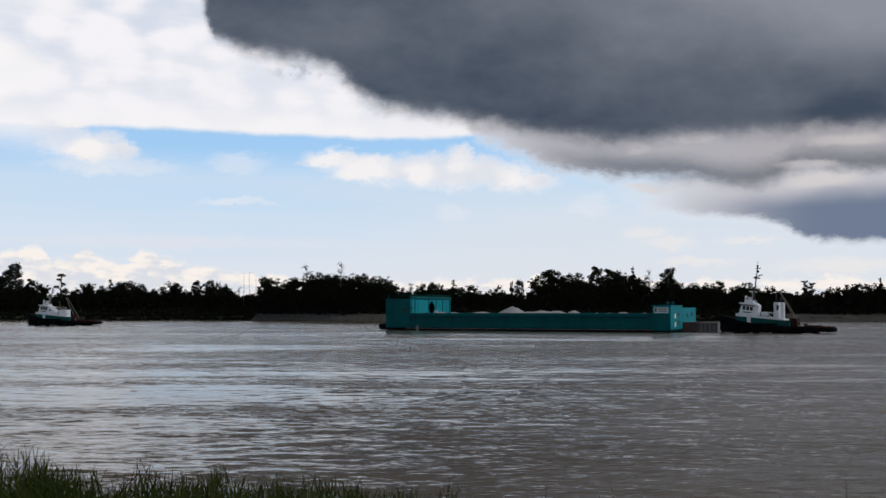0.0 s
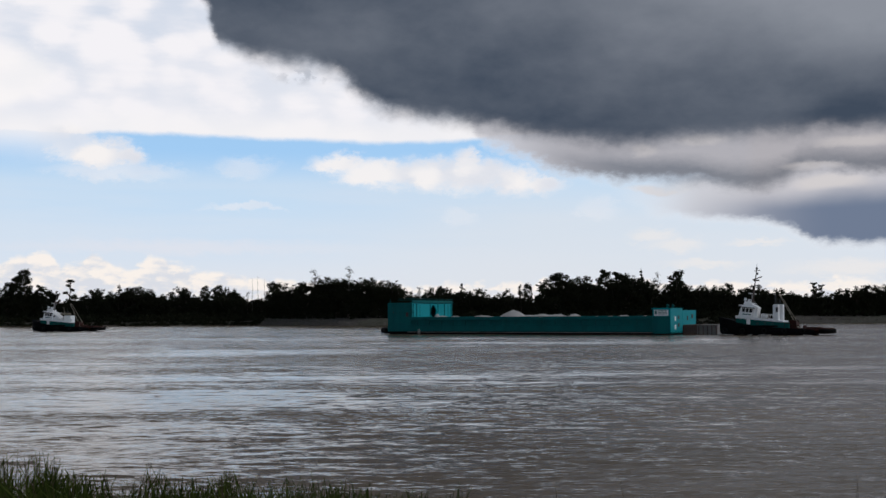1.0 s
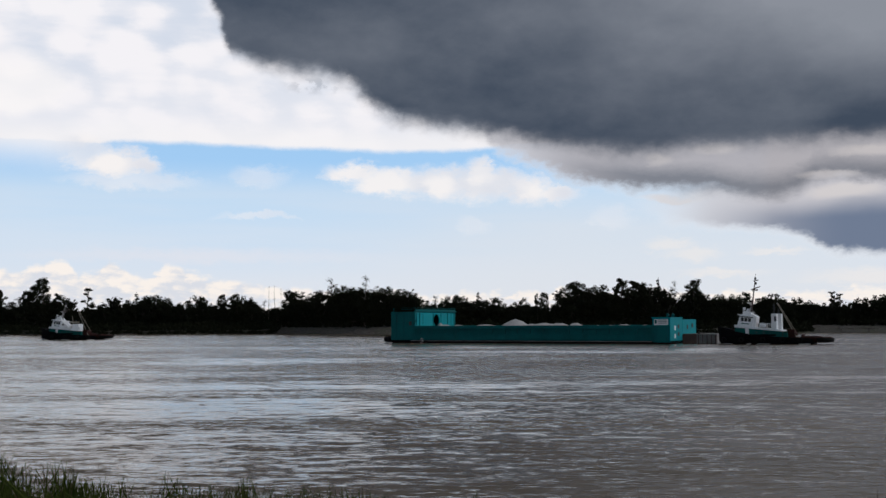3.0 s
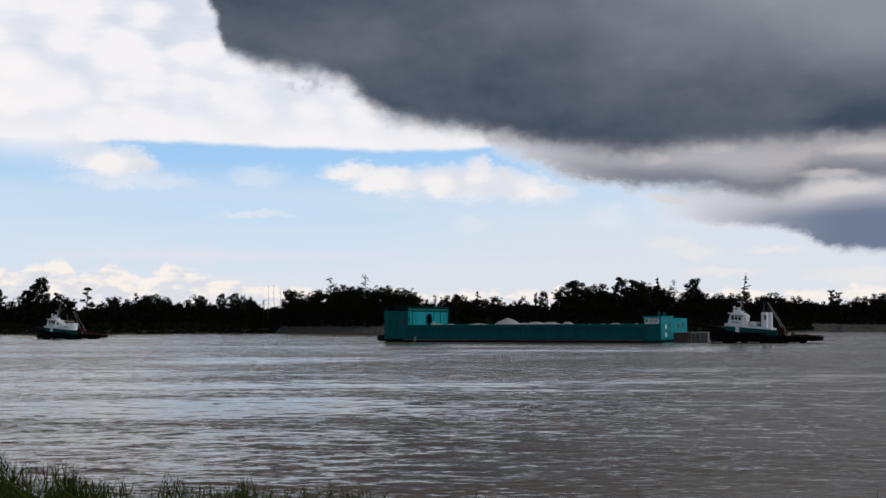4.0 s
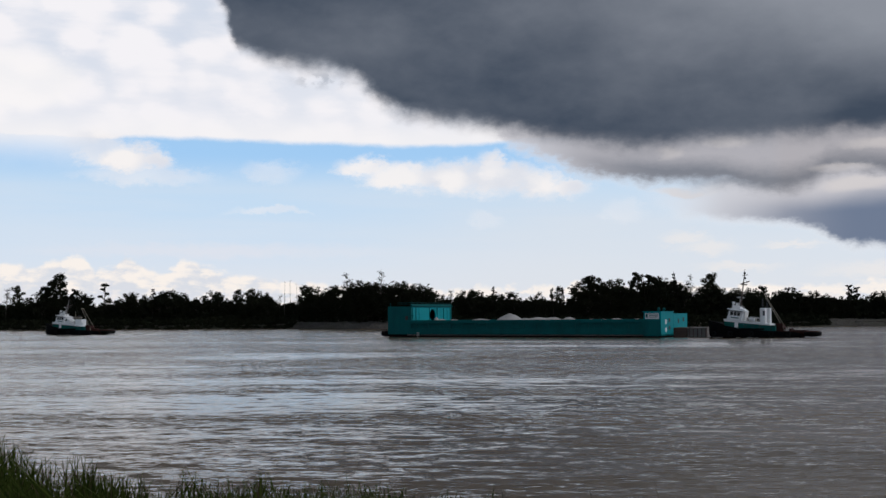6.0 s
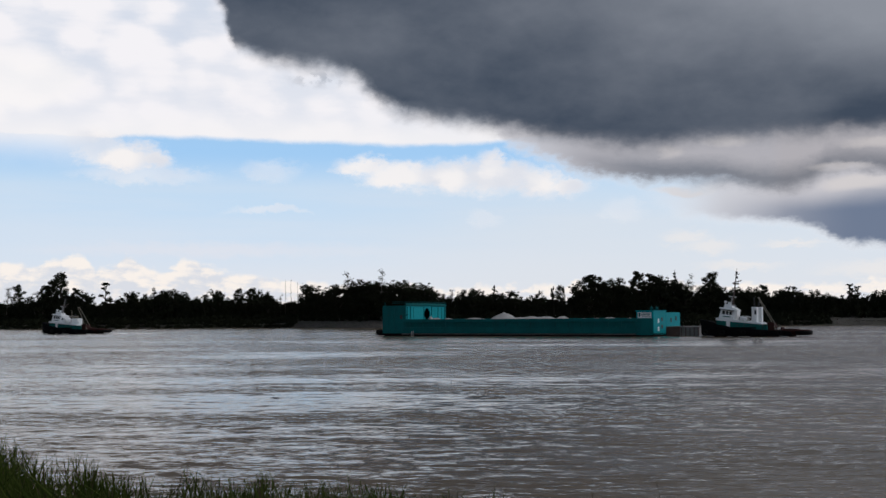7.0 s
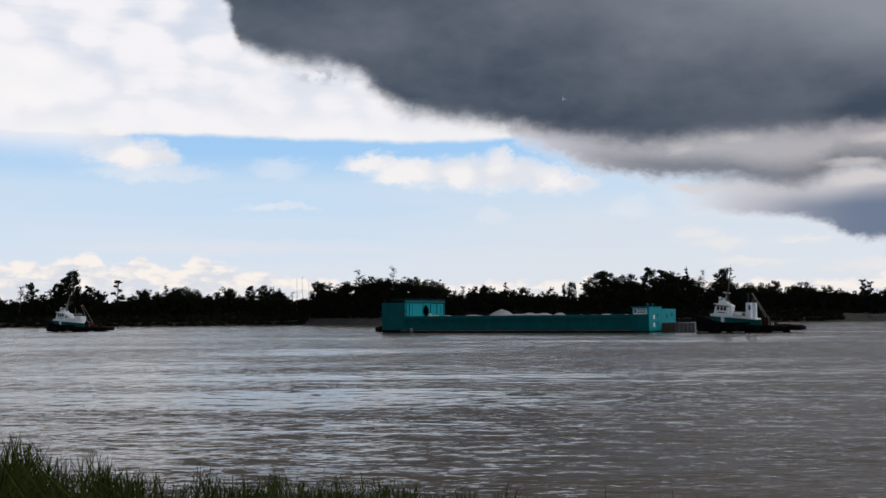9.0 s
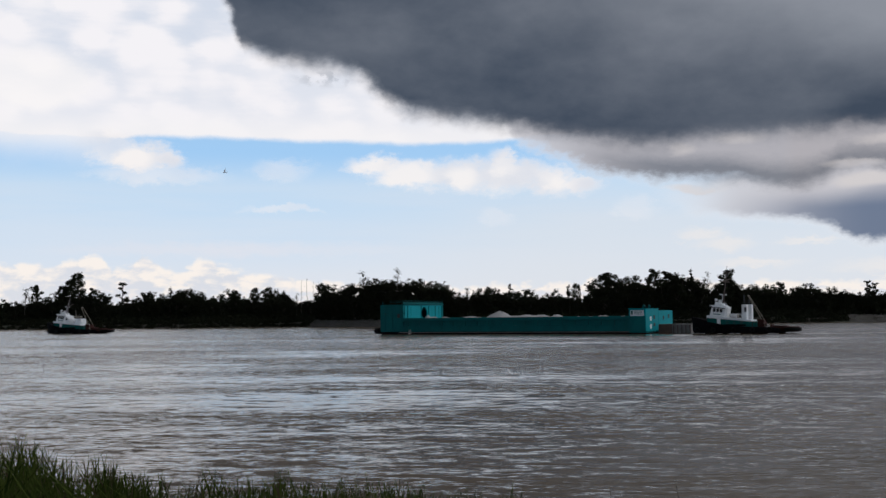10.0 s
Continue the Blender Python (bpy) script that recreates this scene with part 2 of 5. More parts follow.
def paint_near(nt, az, el):
    """The dark rain cloud that hangs over the river."""
    v = vec(nt, az * 0.15, el * 0.19)
    n1 = noise_of(nt, v, 1.0, 6, 0.55)
    n2 = noise_of(nt, v, 3.6, 7, 0.6)
    n3 = noise_of(nt, vec(nt, az * 0.05, el * 0.12, 3.0), 1.0, 4, 0.5)
    n4 = noise_of(nt, vec(nt, az * 0.3, el * 0.4, 5.0), 4.0, 5, 0.6)
    n6 = noise_of(nt, vec(nt, az * 0.16, el * 0.3, 9.0), 1.1, 6, 0.6)
    # unseen edge is made up: raised right to pass the sun, low behind
    low = (az + (n2 - 0.5) * 0.9).ramp(-180, 180, [(-180, 10), (-120, 11), (-60, 17), (-25, 20), (-12.4, 16.4), (-12.09, 15.33), (-11.54, 14.03), (-11.35, 13.36), (-10.99, 12.84), (-10.30, 12.60), (-8.91, 12.50), (-7.23, 12.40), (-5.97, 12.15), (-5.27, 11.72), (-4.76, 11.40), (-4.48, 10.90), (-4.00, 10.41), (-3.16, 9.94), (-0.47, 9.79), (2.34, 9.17), (5.15, 8.75), (7.92, 8.31), (9.29, 8.27), (10.65, 8.44), (11.26, 8.5), (12.02, 8.55), (20.03, 8.6), (40, 8.6), (55, 40), (95, 62), (125, 10), (180, 10)], 90.0)
    d = el - low + 0.2 + (n2 - 0.5) * 0.8 + (n1 - 0.5) * 0.4 + (n4 - 0.5) * 0.45
    deck = d.smooth(-0.45, 0.75) * d.line(0.0, 0.9, 0.82, 1.0)
    wisp = puff(az + (n1 - 0.5) * 1.5, el + (n2 - 0.5) * 1.2, (-7.0, 11.9), 2.2, 0.9).smooth(0.0, 0.9) * n4.smooth(0.45, 0.62) * 0.5
    up = el.line(8.0, 17.0, 0.0, 1.0)
    tone = (up * 0.2 + (n3 - 0.5) * 1.2 + (n1 - 0.5) * 0.35 + (n6 - 0.5) * 0.75 + (n2 - 0.5) * 0.1 + 0.06 + az.line(-12, 22, -0.1, 0.1) + az.line(0, 20, 0.0, 1.0) * el.line(9.5, 15.0, 0.0, 1.1) + az.line(12, 22, 0.0, 1.0) * el.line(11.5, 16.0, 0.0, 0.6))
    colour = blend(nt, tone.line(0.0, 1.2, 0.0, 1.0), lin(64, 75, 91), lin(138, 143, 153))
    colour = blend(nt, d.smooth(0.5, -0.1) * az.line(-2, 6, 0.45, 0.3), colour, lin(150, 150, 156))
    colour = blend(nt, wisp * deck.inv(), colour, lin(160, 172, 188))
    return colour, deck.most(wisp)


def dome(name, radius, material, label):
    """A shell of cloud: an open half ball that reaches a little under the horizon."""
    rings = [-4, 0, 2, 5, 9, 14, 20, 28, 38, 50, 64, 78]
    n = 72
    vs, fs = [], []
    for e in rings:
        for i in range(n):
            a = 2 * math.pi * i / n
            vs.append((radius * math.cos(radians(e)) * math.sin(a), radius * math.cos(radians(e)) * math.cos(a), radius * math.sin(radians(e))))
    for j in range(len(rings) - 1):
        for i in range(n):
            fs.append((j * n + i, j * n + (i + 1) % n, (j + 1) * n + (i + 1) % n, (j + 1) * n + i))
    fs.append(tuple((len(rings) - 1) * n + i for i in range(n)))
    me = bpy.data.meshes.new(name)
    me.from_pydata(vs, [], fs)
    me.materials.append(material)
    for p in me.polygons:
        p.use_smooth = True
    return tagged(new(name, me), label, "sky", "", "structure")


cloud_far = dome("backdrop_haze", 4800, cloud_material("far_cloud", paint_far), "pale blue hazy sky with low white heaped clouds")
cloud_mid = dome("backdrop_cloud", 4650, cloud_material("mid_cloud", paint_mid), "white cloud sheet and puffs with a blue gap")
cloud_near = dome("backdrop_storm", 4500, cloud_material("storm_cloud", paint_near), "dark grey rain cloud hanging over the river")


# ---- materials ----
def surface(name, base, dark=None, rough=0.6, metal=0.0, scale=2.0, fine=20.0, bump=0.15, amount=0.5, streak=False, spec=0.5):
    """Paint, steel, wood, earth: two scales of variation and relief."""
    m = bpy.data.materials.new(name)
    m.use_nodes = True
    nt = m.node_tree
    b = nt.nodes["Principled BSDF"]
    tc = nt.nodes.new("ShaderNodeTexCoord")
    mp = nt.nodes.new("ShaderNodeMapping")
    nt.links.new(tc.outputs["Object"], mp.inputs[0])
    if streak:
        mp.inputs["Scale"].default_value = (1, 1, 0.18)
    v = mp.outputs[0]
    big, small = noise_of(nt, v, scale, 5, 0.6), noise_of(nt, v, fine, 4, 0.6)
    dark = dark or tuple(c * 0.55 for c in base)
    f = (big * 0.65 + small * 0.35).smooth(0.35, 0.68) * amount
    c = blend(nt, f, base, dark)
    info = nt.nodes.new("ShaderNodeObjectInfo")
    c = blend(nt, Ex(nt, info.outputs["Random"]) * 0.25, c, tuple(x * 0.6 for x in base))
    nt.links.new(c, b.inputs["Base Color"])
    nt.links.new((small * 0.3 + (rough - 0.15)).s, b.inputs["Roughness"])
    b.inputs["Metallic"].default_value = metal
    b.inputs["Specular IOR Level"].default_value = spec
    bn = nt.nodes.new("ShaderNodeBump")
    bn.inputs["Strength"].default_value, bn.inputs["Distance"].default_value = bump, 0.03
    nt.links.new(small.s, bn.inputs["Height"])
    nt.links.new(bn.outputs[0], b.inputs["Normal"])
    return m


# one teal paint twice: darker for shaded faces, brighter for sunlit aft faces
M_TEAL = surface("teal_paint", (0.0, 0.12, 0.12), (0.003, 0.065, 0.066), 0.65, spec=0.15, streak=True, scale=0.7, fine=5, amount=0.55)
M_TEAL_SUNLIT = surface("sunlit_teal_paint", (0.0, 0.30, 0.335), (0.0, 0.18, 0.2), 0.6, spec=0.15, streak=True, scale=0.6, fine=5, amount=0.4)
M_GREEN = surface("green_paint", (0.0, 0.11, 0.095), (0.01, 0.06, 0.05), 0.6, spec=0.15, streak=True, scale=0.8, fine=6)
M_WHITE = surface("white_paint", (0.88, 0.88, 0.88), (0.66, 0.63, 0.6), 0.5, streak=True, scale=0.9, fine=7, amount=0.35)
M_BLACK = surface("black_hull_paint", (0.006, 0.006, 0.007), (0.012, 0.011, 0.01), 0.8, scale=0.8, fine=6, spec=0.03)
M_RUST = surface("rust_red_paint", (0.05, 0.016, 0.012), (0.022, 0.011, 0.009), 0.8, scale=1.0, fine=9, amount=0.7, spec=0.15)
M_BROWN = surface("rusty_brown_steel", (0.14, 0.075, 0.06), (0.07, 0.05, 0.045), 0.8, scale=0.9, fine=8, amount=0.7)
M_GREY = surface("grey_steel", (0.27, 0.25, 0.235), (0.11, 0.095, 0.085), 0.7, scale=0.9, fine=8, amount=0.6)
M_DARK = surface("dark_fittings", (0.03, 0.03, 0.032), None, 0.6, scale=2, fine=12)
M_RUBBER = surface("rubber", (0.012, 0.012, 0.012), None, 0.85, spec=0.1, scale=2, fine=12)
M_MAST = surface("mast_brown_paint", (0.10, 0.07, 0.06), None, 0.6, scale=2, fine=12)
M_TAN = surface("buff_boom_paint", (0.3, 0.26, 0.2), None, 0.6, scale=2, fine=12)
M_GRAVEL = surface("pale_gravel", (0.52, 0.49, 0.46), (0.3, 0.29, 0.28), 0.95, scale=0.9, fine=7, bump=0.6, amount=0.6)
M_STONE = surface("bank_stone", (0.15, 0.135, 0.12), (0.07, 0.06, 0.05), 0.95, scale=0.6, fine=5, bump=0.4, spec=0.2)
M_BARK = surface("bark", (0.06, 0.048, 0.038), None, 0.9, scale=1.5, fine=10, bump=0.5)
M_PALEBARK = surface("pale_dead_wood", (0.2, 0.18, 0.16), None, 0.9, scale=1.5, fine=10, bump=0.4)
M_FOAM = surface("wake_foam", (0.62, 0.62, 0.6), (0.3, 0.29, 0.27), 0.7, scale=1.3, fine=6, amount=0.7)


def glass_material():
    m = bpy.data.materials.new("dark_window_glass")
    m.use_nodes = True
    b = m.node_tree.nodes["Principled BSDF"]
    b.inputs["Base Color"].default_value = (0.015, 0.018, 0.022, 1)
    b.inputs["Roughness"].default_value = 0.12
    return m


M_GLASS = glass_material()


def leaf_material(name, a, b_):
    m = bpy.data.materials.new(name)
    m.use_nodes = True
    nt = m.node_tree
    b = nt.nodes["Principled BSDF"]
    geo, info = nt.nodes.new("ShaderNodeNewGeometry"), nt.nodes.new("ShaderNodeObjectInfo")
    f = Ex(nt, geo.outputs["Random Per Island"]) * 0.7 + Ex(nt, info.outputs["Random"]) * 0.3
    nt.links.new(blend(nt, f, a, b_), b.inputs["Base Color"])
    b.inputs["Roughness"].default_value = 0.8
    b.inputs["Specular IOR Level"].default_value = 0.02
    return m


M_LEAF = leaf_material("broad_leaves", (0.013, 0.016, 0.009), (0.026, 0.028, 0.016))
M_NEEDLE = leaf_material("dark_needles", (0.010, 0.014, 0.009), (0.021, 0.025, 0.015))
M_GRASS = leaf_material("river_grass", (0.008, 0.022, 0.004), (0.09, 0.11, 0.022))
M_REED = leaf_material("dry_reed", (0.05, 0.035, 0.018), (0.13, 0.105, 0.055))


def ground_material():
    m = bpy.data.materials.new("bank_earth")
    m.use_nodes = True
    nt = m.node_tree
    b = nt.nodes["Principled BSDF"]
    tc = nt.nodes.new("ShaderNodeTexCoord")
    v = tc.outputs["Object"]
    n1, n2, n3 = noise_of(nt, v, 0.05, 4), noise_of(nt, v, 0.7, 6, 0.65), noise_of(nt, v, 5.0, 5, 0.6)
    c = blend(nt, n2.smooth(0.35, 0.65), (0.085, 0.072, 0.06), (0.04, 0.034, 0.028))
    c = blend(nt, n1.smooth(0.4, 0.65) * 0.6, c, (0.05, 0.06, 0.025))
    c = blend(nt, n3.smooth(0.4, 0.7) * 0.5, c, (0.12, 0.105, 0.09))
    nt.links.new(c, b.inputs["Base Color"])
    b.inputs["Roughness"].default_value = 0.95
    bn = nt.nodes.new("ShaderNodeBump")
    bn.inputs["Strength"].default_value, bn.inputs["Distance"].default_value = 0.8, 0.3
    nt.links.new((n2 + n3 * 0.4).s, bn.inputs["Height"])
    nt.links.new(bn.outputs[0], b.inputs["Normal"])
    return m


def water_material():
    """Silty river water: wind ripples, with calmer slicks drawn out along the stream."""
    m = bpy.data.materials.new("river_water")
    m.use_nodes = True
    nt = m.node_tree
    b = nt.nodes["Principled BSDF"]
    tc = nt.nodes.new("ShaderNodeTexCoord")
    sp = nt.nodes.new("ShaderNodeSeparateXYZ")
    nt.links.new(tc.outputs["Object"], sp.inputs[0])
    x, y = Ex(nt, sp.outputs[0]), Ex(nt, sp.outputs[1])
    broad = noise_of(nt, vec(nt, x * 0.016, y * 0.06, 2.0), 1.0, 4, 0.55, 0.6)
    thin = noise_of(nt, vec(nt, x * 0.085, y * 0.34, 6.0), 1.0, 5, 0.62, 0.9)
    slick = (broad * 0.65 + thin * 0.35 - x.most(-22.0) * 0.0007).smooth(0.38, 0.62)
    for c, rx, ry in (((-31.0, 96.0), 10.0, 2.6), ((-28.0, 76.0), 12.0, 2.4), ((-12.0, 72.5), 15.0, 3.4), ((2.0, 73.0), 8.0, 3.0), ((-9.0, 55.0), 10.0, 9.0), ((0.0, 52.0), 5.0, 4.0), ((-5.0, 40.0), 6.0, 5.0), ((-2.0, 33.0), 7.0, 7.0)):
        slick = slick.most(puff(x + (broad - 0.5) * 16.0, y + (thin - 0.5) * 7.0, c, rx, ry).smooth(0.0, 0.28))
    ruffled = puff(x + (broad - 0.5) * 14.0, y + (thin - 0.5) * 12.0, (-13.0, 106.0), 13.0, 11.0).smooth(0.0, 0.5)
    slick = slick * (ruffled * 0.8).inv() * x.line(-42, -14, 0.55, 1.0) * y.line(26, 55, 0.7, 1.0)
    sx, sy = None, None
    for k, stretch, amp, seed in ((0.13, 0.3, 0.14, 3.0), (0.8, 0.5, 0.16, 5.0), (1.9, 0.42, 0.34, 1.0), (4.6, 0.38, 0.66, 4.0), (10.5, 0.35, 0.75, 7.0)):
        n = noise_of(nt, vec(nt, x * (k * stretch), y * k, seed), 1.0, 3, 0.55, 0.3)
        sp2 = nt.nodes.new("ShaderNodeSeparateColor")
        nt.links.new(n.s.node.outputs["Color"], sp2.inputs[0])
        gx, gy = (Ex(nt, sp2.outputs[0]) - 0.5) * (amp * 0.85), (Ex(nt, sp2.outputs[1]) - 0.5) * amp
        sx, sy = (gx, gy) if sx is None else (sx + gx, sy + gy)
    # short wavelets, their normals tipped only towards the near bank
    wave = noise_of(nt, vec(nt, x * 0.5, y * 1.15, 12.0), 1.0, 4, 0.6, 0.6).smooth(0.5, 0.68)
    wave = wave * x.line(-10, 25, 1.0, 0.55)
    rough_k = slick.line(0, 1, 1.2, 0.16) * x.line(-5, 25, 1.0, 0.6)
    view_tilt = slick.line(0, 1, 0.13, 0.032) + wave * 0.1          # normals tipped to the viewer so the sheet mirrors higher sky
    geo = nt.nodes.new("ShaderNodeNewGeometry")
    add, nrm = nt.nodes.new("ShaderNodeVectorMath"), nt.nodes.new("ShaderNodeVectorMath")
    nrm.operation = "NORMALIZE"
    nt.links.new(geo.outputs["Normal"], add.inputs[0])
    nt.links.new(vec(nt, sx * rough_k, sy * rough_k - view_tilt, 0.0), add.inputs[1])
    nt.links.new(add.outputs[0], nrm.inputs[0])
    nt.links.new(nrm.outputs[0], b.inputs["Normal"])
    silt = noise_of(nt, vec(nt, x * 0.02, y * 0.06, 8.0), 1.0, 5, 0.6)
    nt.links.new(blend(nt, silt.smooth(0.35, 0.7), (0.156, 0.112, 0.068), (0.12, 0.09, 0.057)), b.inputs["Base Color"])
    b.inputs["IOR"].default_value = 1.33
    b.inputs["Roughness"].default_value = 0.12
    return m


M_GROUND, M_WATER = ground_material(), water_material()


# ---- building helpers ----
def mesh_of(name, bm, material, smooth=False):
    me = bpy.data.meshes.new(name)
    bm.normal_update()
    bm.to_mesh(me)
    bm.free()
    for mm in (material if isinstance(material, (list, tuple)) else [material]):
        me.materials.append(mm)
    if smooth:
        for p in me.polygons:
            p.use_smooth = True
    return me


def part(name, bm, material, parent, label="", smooth=False):
    """Links a bmesh as one mesh under a thing or a part."""
    ob = new(name, mesh_of(name, bm, material, smooth))
    ob.parent = parent
    return tagged(ob, label)


def thing(name, label, category, group=""):
    return tagged(new(name), label, category, group)


def box(bm, x0, x1, y0, y1, z0, z1, bev=0.0):
    vs = [bm.verts.new(p) for p in ((x0, y0, z0), (x1, y0, z0), (x1, y1, z0), (x0, y1, z0), (x0, y0, z1), (x1, y0, z1), (x1, y1, z1), (x0, y1, z1))]
    fs = [bm.faces.new([vs[i] for i in f]) for f in ((3, 2, 1, 0), (4, 5, 6, 7), (0, 1, 5, 4), (1, 2, 6, 5), (2, 3, 7, 6), (3, 0, 4, 7))]
    if bev:
        es = list({e for f in fs for e in f.edges})
        bmesh.ops.bevel(bm, geom=es, offset=bev, segments=1, affect="EDGES")


def cube_bm(x0, x1, y0, y1, z0, z1, bev=0.03):
    bm = bmesh.new()
    box(bm, x0, x1, y0, y1, z0, z1, bev)
    return bm


def prism(bm, outline, y0, y1):
    """A solid between y0 and y1 with an outline in x and z."""
    a = [bm.verts.new((x, y0, z)) for x, z in outline]
    b = [bm.verts.new((x, y1, z)) for x, z in outline]
    n = len(a)
    bm.faces.new(a)
    bm.faces.new(b[::-1])
    for i in range(n):
        bm.faces.new((a[(i + 1) % n], a[i], b[i], b[(i + 1) % n]))
    bmesh.ops.recalc_face_normals(bm, faces=bm.faces)


def tube(bm, p, q, r0, r1=None, n=8):
    """A tapered round bar from p to q."""
    r1 = r0 if r1 is None else r1
    p, q = Vector(p), Vector(q)
    d = (q - p).normalized()
    u = d.orthogonal().normalized()
    w = d.cross(u)
    ra = [bm.verts.new(p + (u * math.cos(2 * math.pi * i / n) + w * math.sin(2 * math.pi * i / n)) * r0) for i in range(n)]
    rb = [bm.verts.new(q + (u * math.cos(2 * math.pi * i / n) + w * math.sin(2 * math.pi * i / n)) * r1) for i in range(n)]
    for i in range(n):
        bm.faces.new((ra[i], ra[(i + 1) % n], rb[(i + 1) % n], rb[i]))
    bm.faces.new(ra[::-1])
    bm.faces.new(rb)


def tube_bm(*a, **k):
    bm = bmesh.new()
    tube(bm, *a, **k)
    return bm


def ring_bm(c, axis, big, small, n=16, m=8):
    """A tyre: a ring round c."""
    bm = bmesh.new()
    axis = Vector(axis).normalized()
    u = axis.orthogonal().normalized()
    w = axis.cross(u)
    rows = []
    for i in range(n):
        a = 2 * math.pi * i / n
        d = u * math.cos(a) + w * math.sin(a)
        rows.append([bm.verts.new(Vector(c) + d * (big + small * math.cos(2 * math.pi * j / m)) + axis * small * math.sin(2 * math.pi * j / m)) for j in range(m)])
    for i in range(n):
        for j in range(m):
            bm.faces.new((rows[i][j], rows[(i + 1) % n][j], rows[(i + 1) % n][(j + 1) % m], rows[i][(j + 1) % m]))
    return bm


# ---- river and banks ----
def shore(x):
    """How far off the far bank begins."""
    k = min(max((-25 - x) / 70, 0), 1)
    return 403 + 44 * k * k * (3 - 2 * k)


def bank_z(x, y):
    """Height of the land."""
    s = shore(x)
    pts = ((-60, 2.6), (1.5, 2.45), (6, 1.95), (10, 0.9), (14, -0.2), (25, -2.5), (s - 20, -2.5), (s - 1, -0.15), (s + 2.5, 1.0), (s + 8, 2.3), (s + 14, 2.9), (s + 400, 4.0))
    for (a, za), (b, zb) in zip(pts, pts[1:]):
        if y <= b:
            k = min(max((y - a) / (b - a), 0), 1)
            z = za + (zb - za) * k
            break
    else:
        z = 4.0
    if abs(x) < 400 and -30 < y < 600:
        z += 0.35 * noise.noise((x * 0.15, y * 0.15, 3)) + (0.25 * noise.noise((x * 0.6, y * 0.6, 5)) if y > 300 or y < 30 else 0)
    return z


def build_ground():
    xs = [-4400, -2500, -1200, -600] + [-400 + 4 * i for i in range(201)] + [600, 1200, 2500, 4400]
    fr = [-4400, -1500, -400, -60, -20, -5, 0, 1, 2, 3, 4, 5, 6, 7.5, 9, 11, 14, 18, 25, 100, 250]
    off = [-20, -8, -4, -2, -1, 0, 1, 2, 3, 4.5, 6, 8, 11, 14, 20, 30, 60, 120, 400, 1500, 3900]
    vs, fs = [], []
    for x in xs:
        s = shore(x)
        for y in fr + [s + o for o in off]:
            vs.append((x, y, bank_z(x, y)))
    n = len(fr) + len(off)
    for i in range(len(xs) - 1):
        for j in range(n - 1):
            fs.append((i * n + j, (i + 1) * n + j, (i + 1) * n + j + 1, i * n + j + 1))
    me = bpy.data.meshes.new("ground")
    me.from_pydata(vs, [], fs)
    me.materials.append(M_GROUND)
    for p in me.polygons:
        p.use_smooth = True
    tagged(new("ground", me), "earth and stone river banks with rough grass", "ground", "", "structure")


def build_water():
    """One sheet, fine near the camera, with real ripples on it."""
    rng = np.random.default_rng(4)
    rows = [9.0]
    while rows[-1] < 480:
        rows.append(rows[-1] * 1.0062)
    rows = np.array(rows)
    cols = np.tan(np.radians(np.linspace(-30, 30, 420)))
    Y = np.repeat(rows[:, None], len(cols), 1)
    X = Y * cols[None, :]
    Z = np.zeros_like(X)
    step = Y * 0.0062
    for _ in range(34):
        L = math.exp(rng.uniform(math.log(0.6), math.log(3.5)))
        a = rng.normal(0.15, 0.55)
        k = 2 * math.pi / L
        amp = 0.0021 * L ** 0.25 * rng.uniform(0.5, 1.2)
        fade = np.clip((L / step - 2.5) / 2.5, 0, 1)
        Z += fade * amp * np.sin(k * (X * math.sin(a) + Y * math.cos(a)) + rng.uniform(0, 6.28) + 0.8 * np.sin(X * 0.21 + L) + 0.6 * np.sin(Y * 0.17 + 3 * L))
    calm = 0.65 + 0.35 * np.sin(X * 0.05 + 1.3 * np.sin(Y * 0.11)) * np.sin(Y * 0.13 + 0.5)
    Z *= calm
    edge = np.ones_like(Z)
    edge[0, :] = edge[-1, :] = edge[:, 0] = edge[:, -1] = 0
    Z *= edge
    r, c = X.shape
    v = np.stack([X, Y, Z], -1).reshape(-1, 3)
    idx = np.arange(r * c).reshape(r, c)
    q = np.stack([idx[:-1, :-1], idx[:-1, 1:], idx[1:, 1:], idx[1:, :-1]], -1).reshape(-1, 4)
    y0, y1 = float(rows[0]), float(rows[-1])
    x0, x1 = y0 * float(cols[-1]), y1 * float(cols[-1])
    skirt = np.array([(-4300, y0, 0), (-4300, y1, 0), (4300, y0, 0), (4300, y1, 0)])
    base = r * c
    extra = [[base, int(idx[0, 0]), int(idx[-1, 0]), base + 1], [int(idx[0, -1]), base + 2, base + 3, int(idx[-1, -1])]]
    me = bpy.data.meshes.new("water")
    me.from_pydata(np.concatenate([v, skirt]).tolist(), [], q.tolist() + extra)
    me.materials.append(M_WATER)
    me.polygons.foreach_set("use_smooth", [True] * len(me.polygons))
    return tagged(new("water", me), "silty grey river water ruffled by wind", "river", "", "structure")


build_ground()
water = build_water()


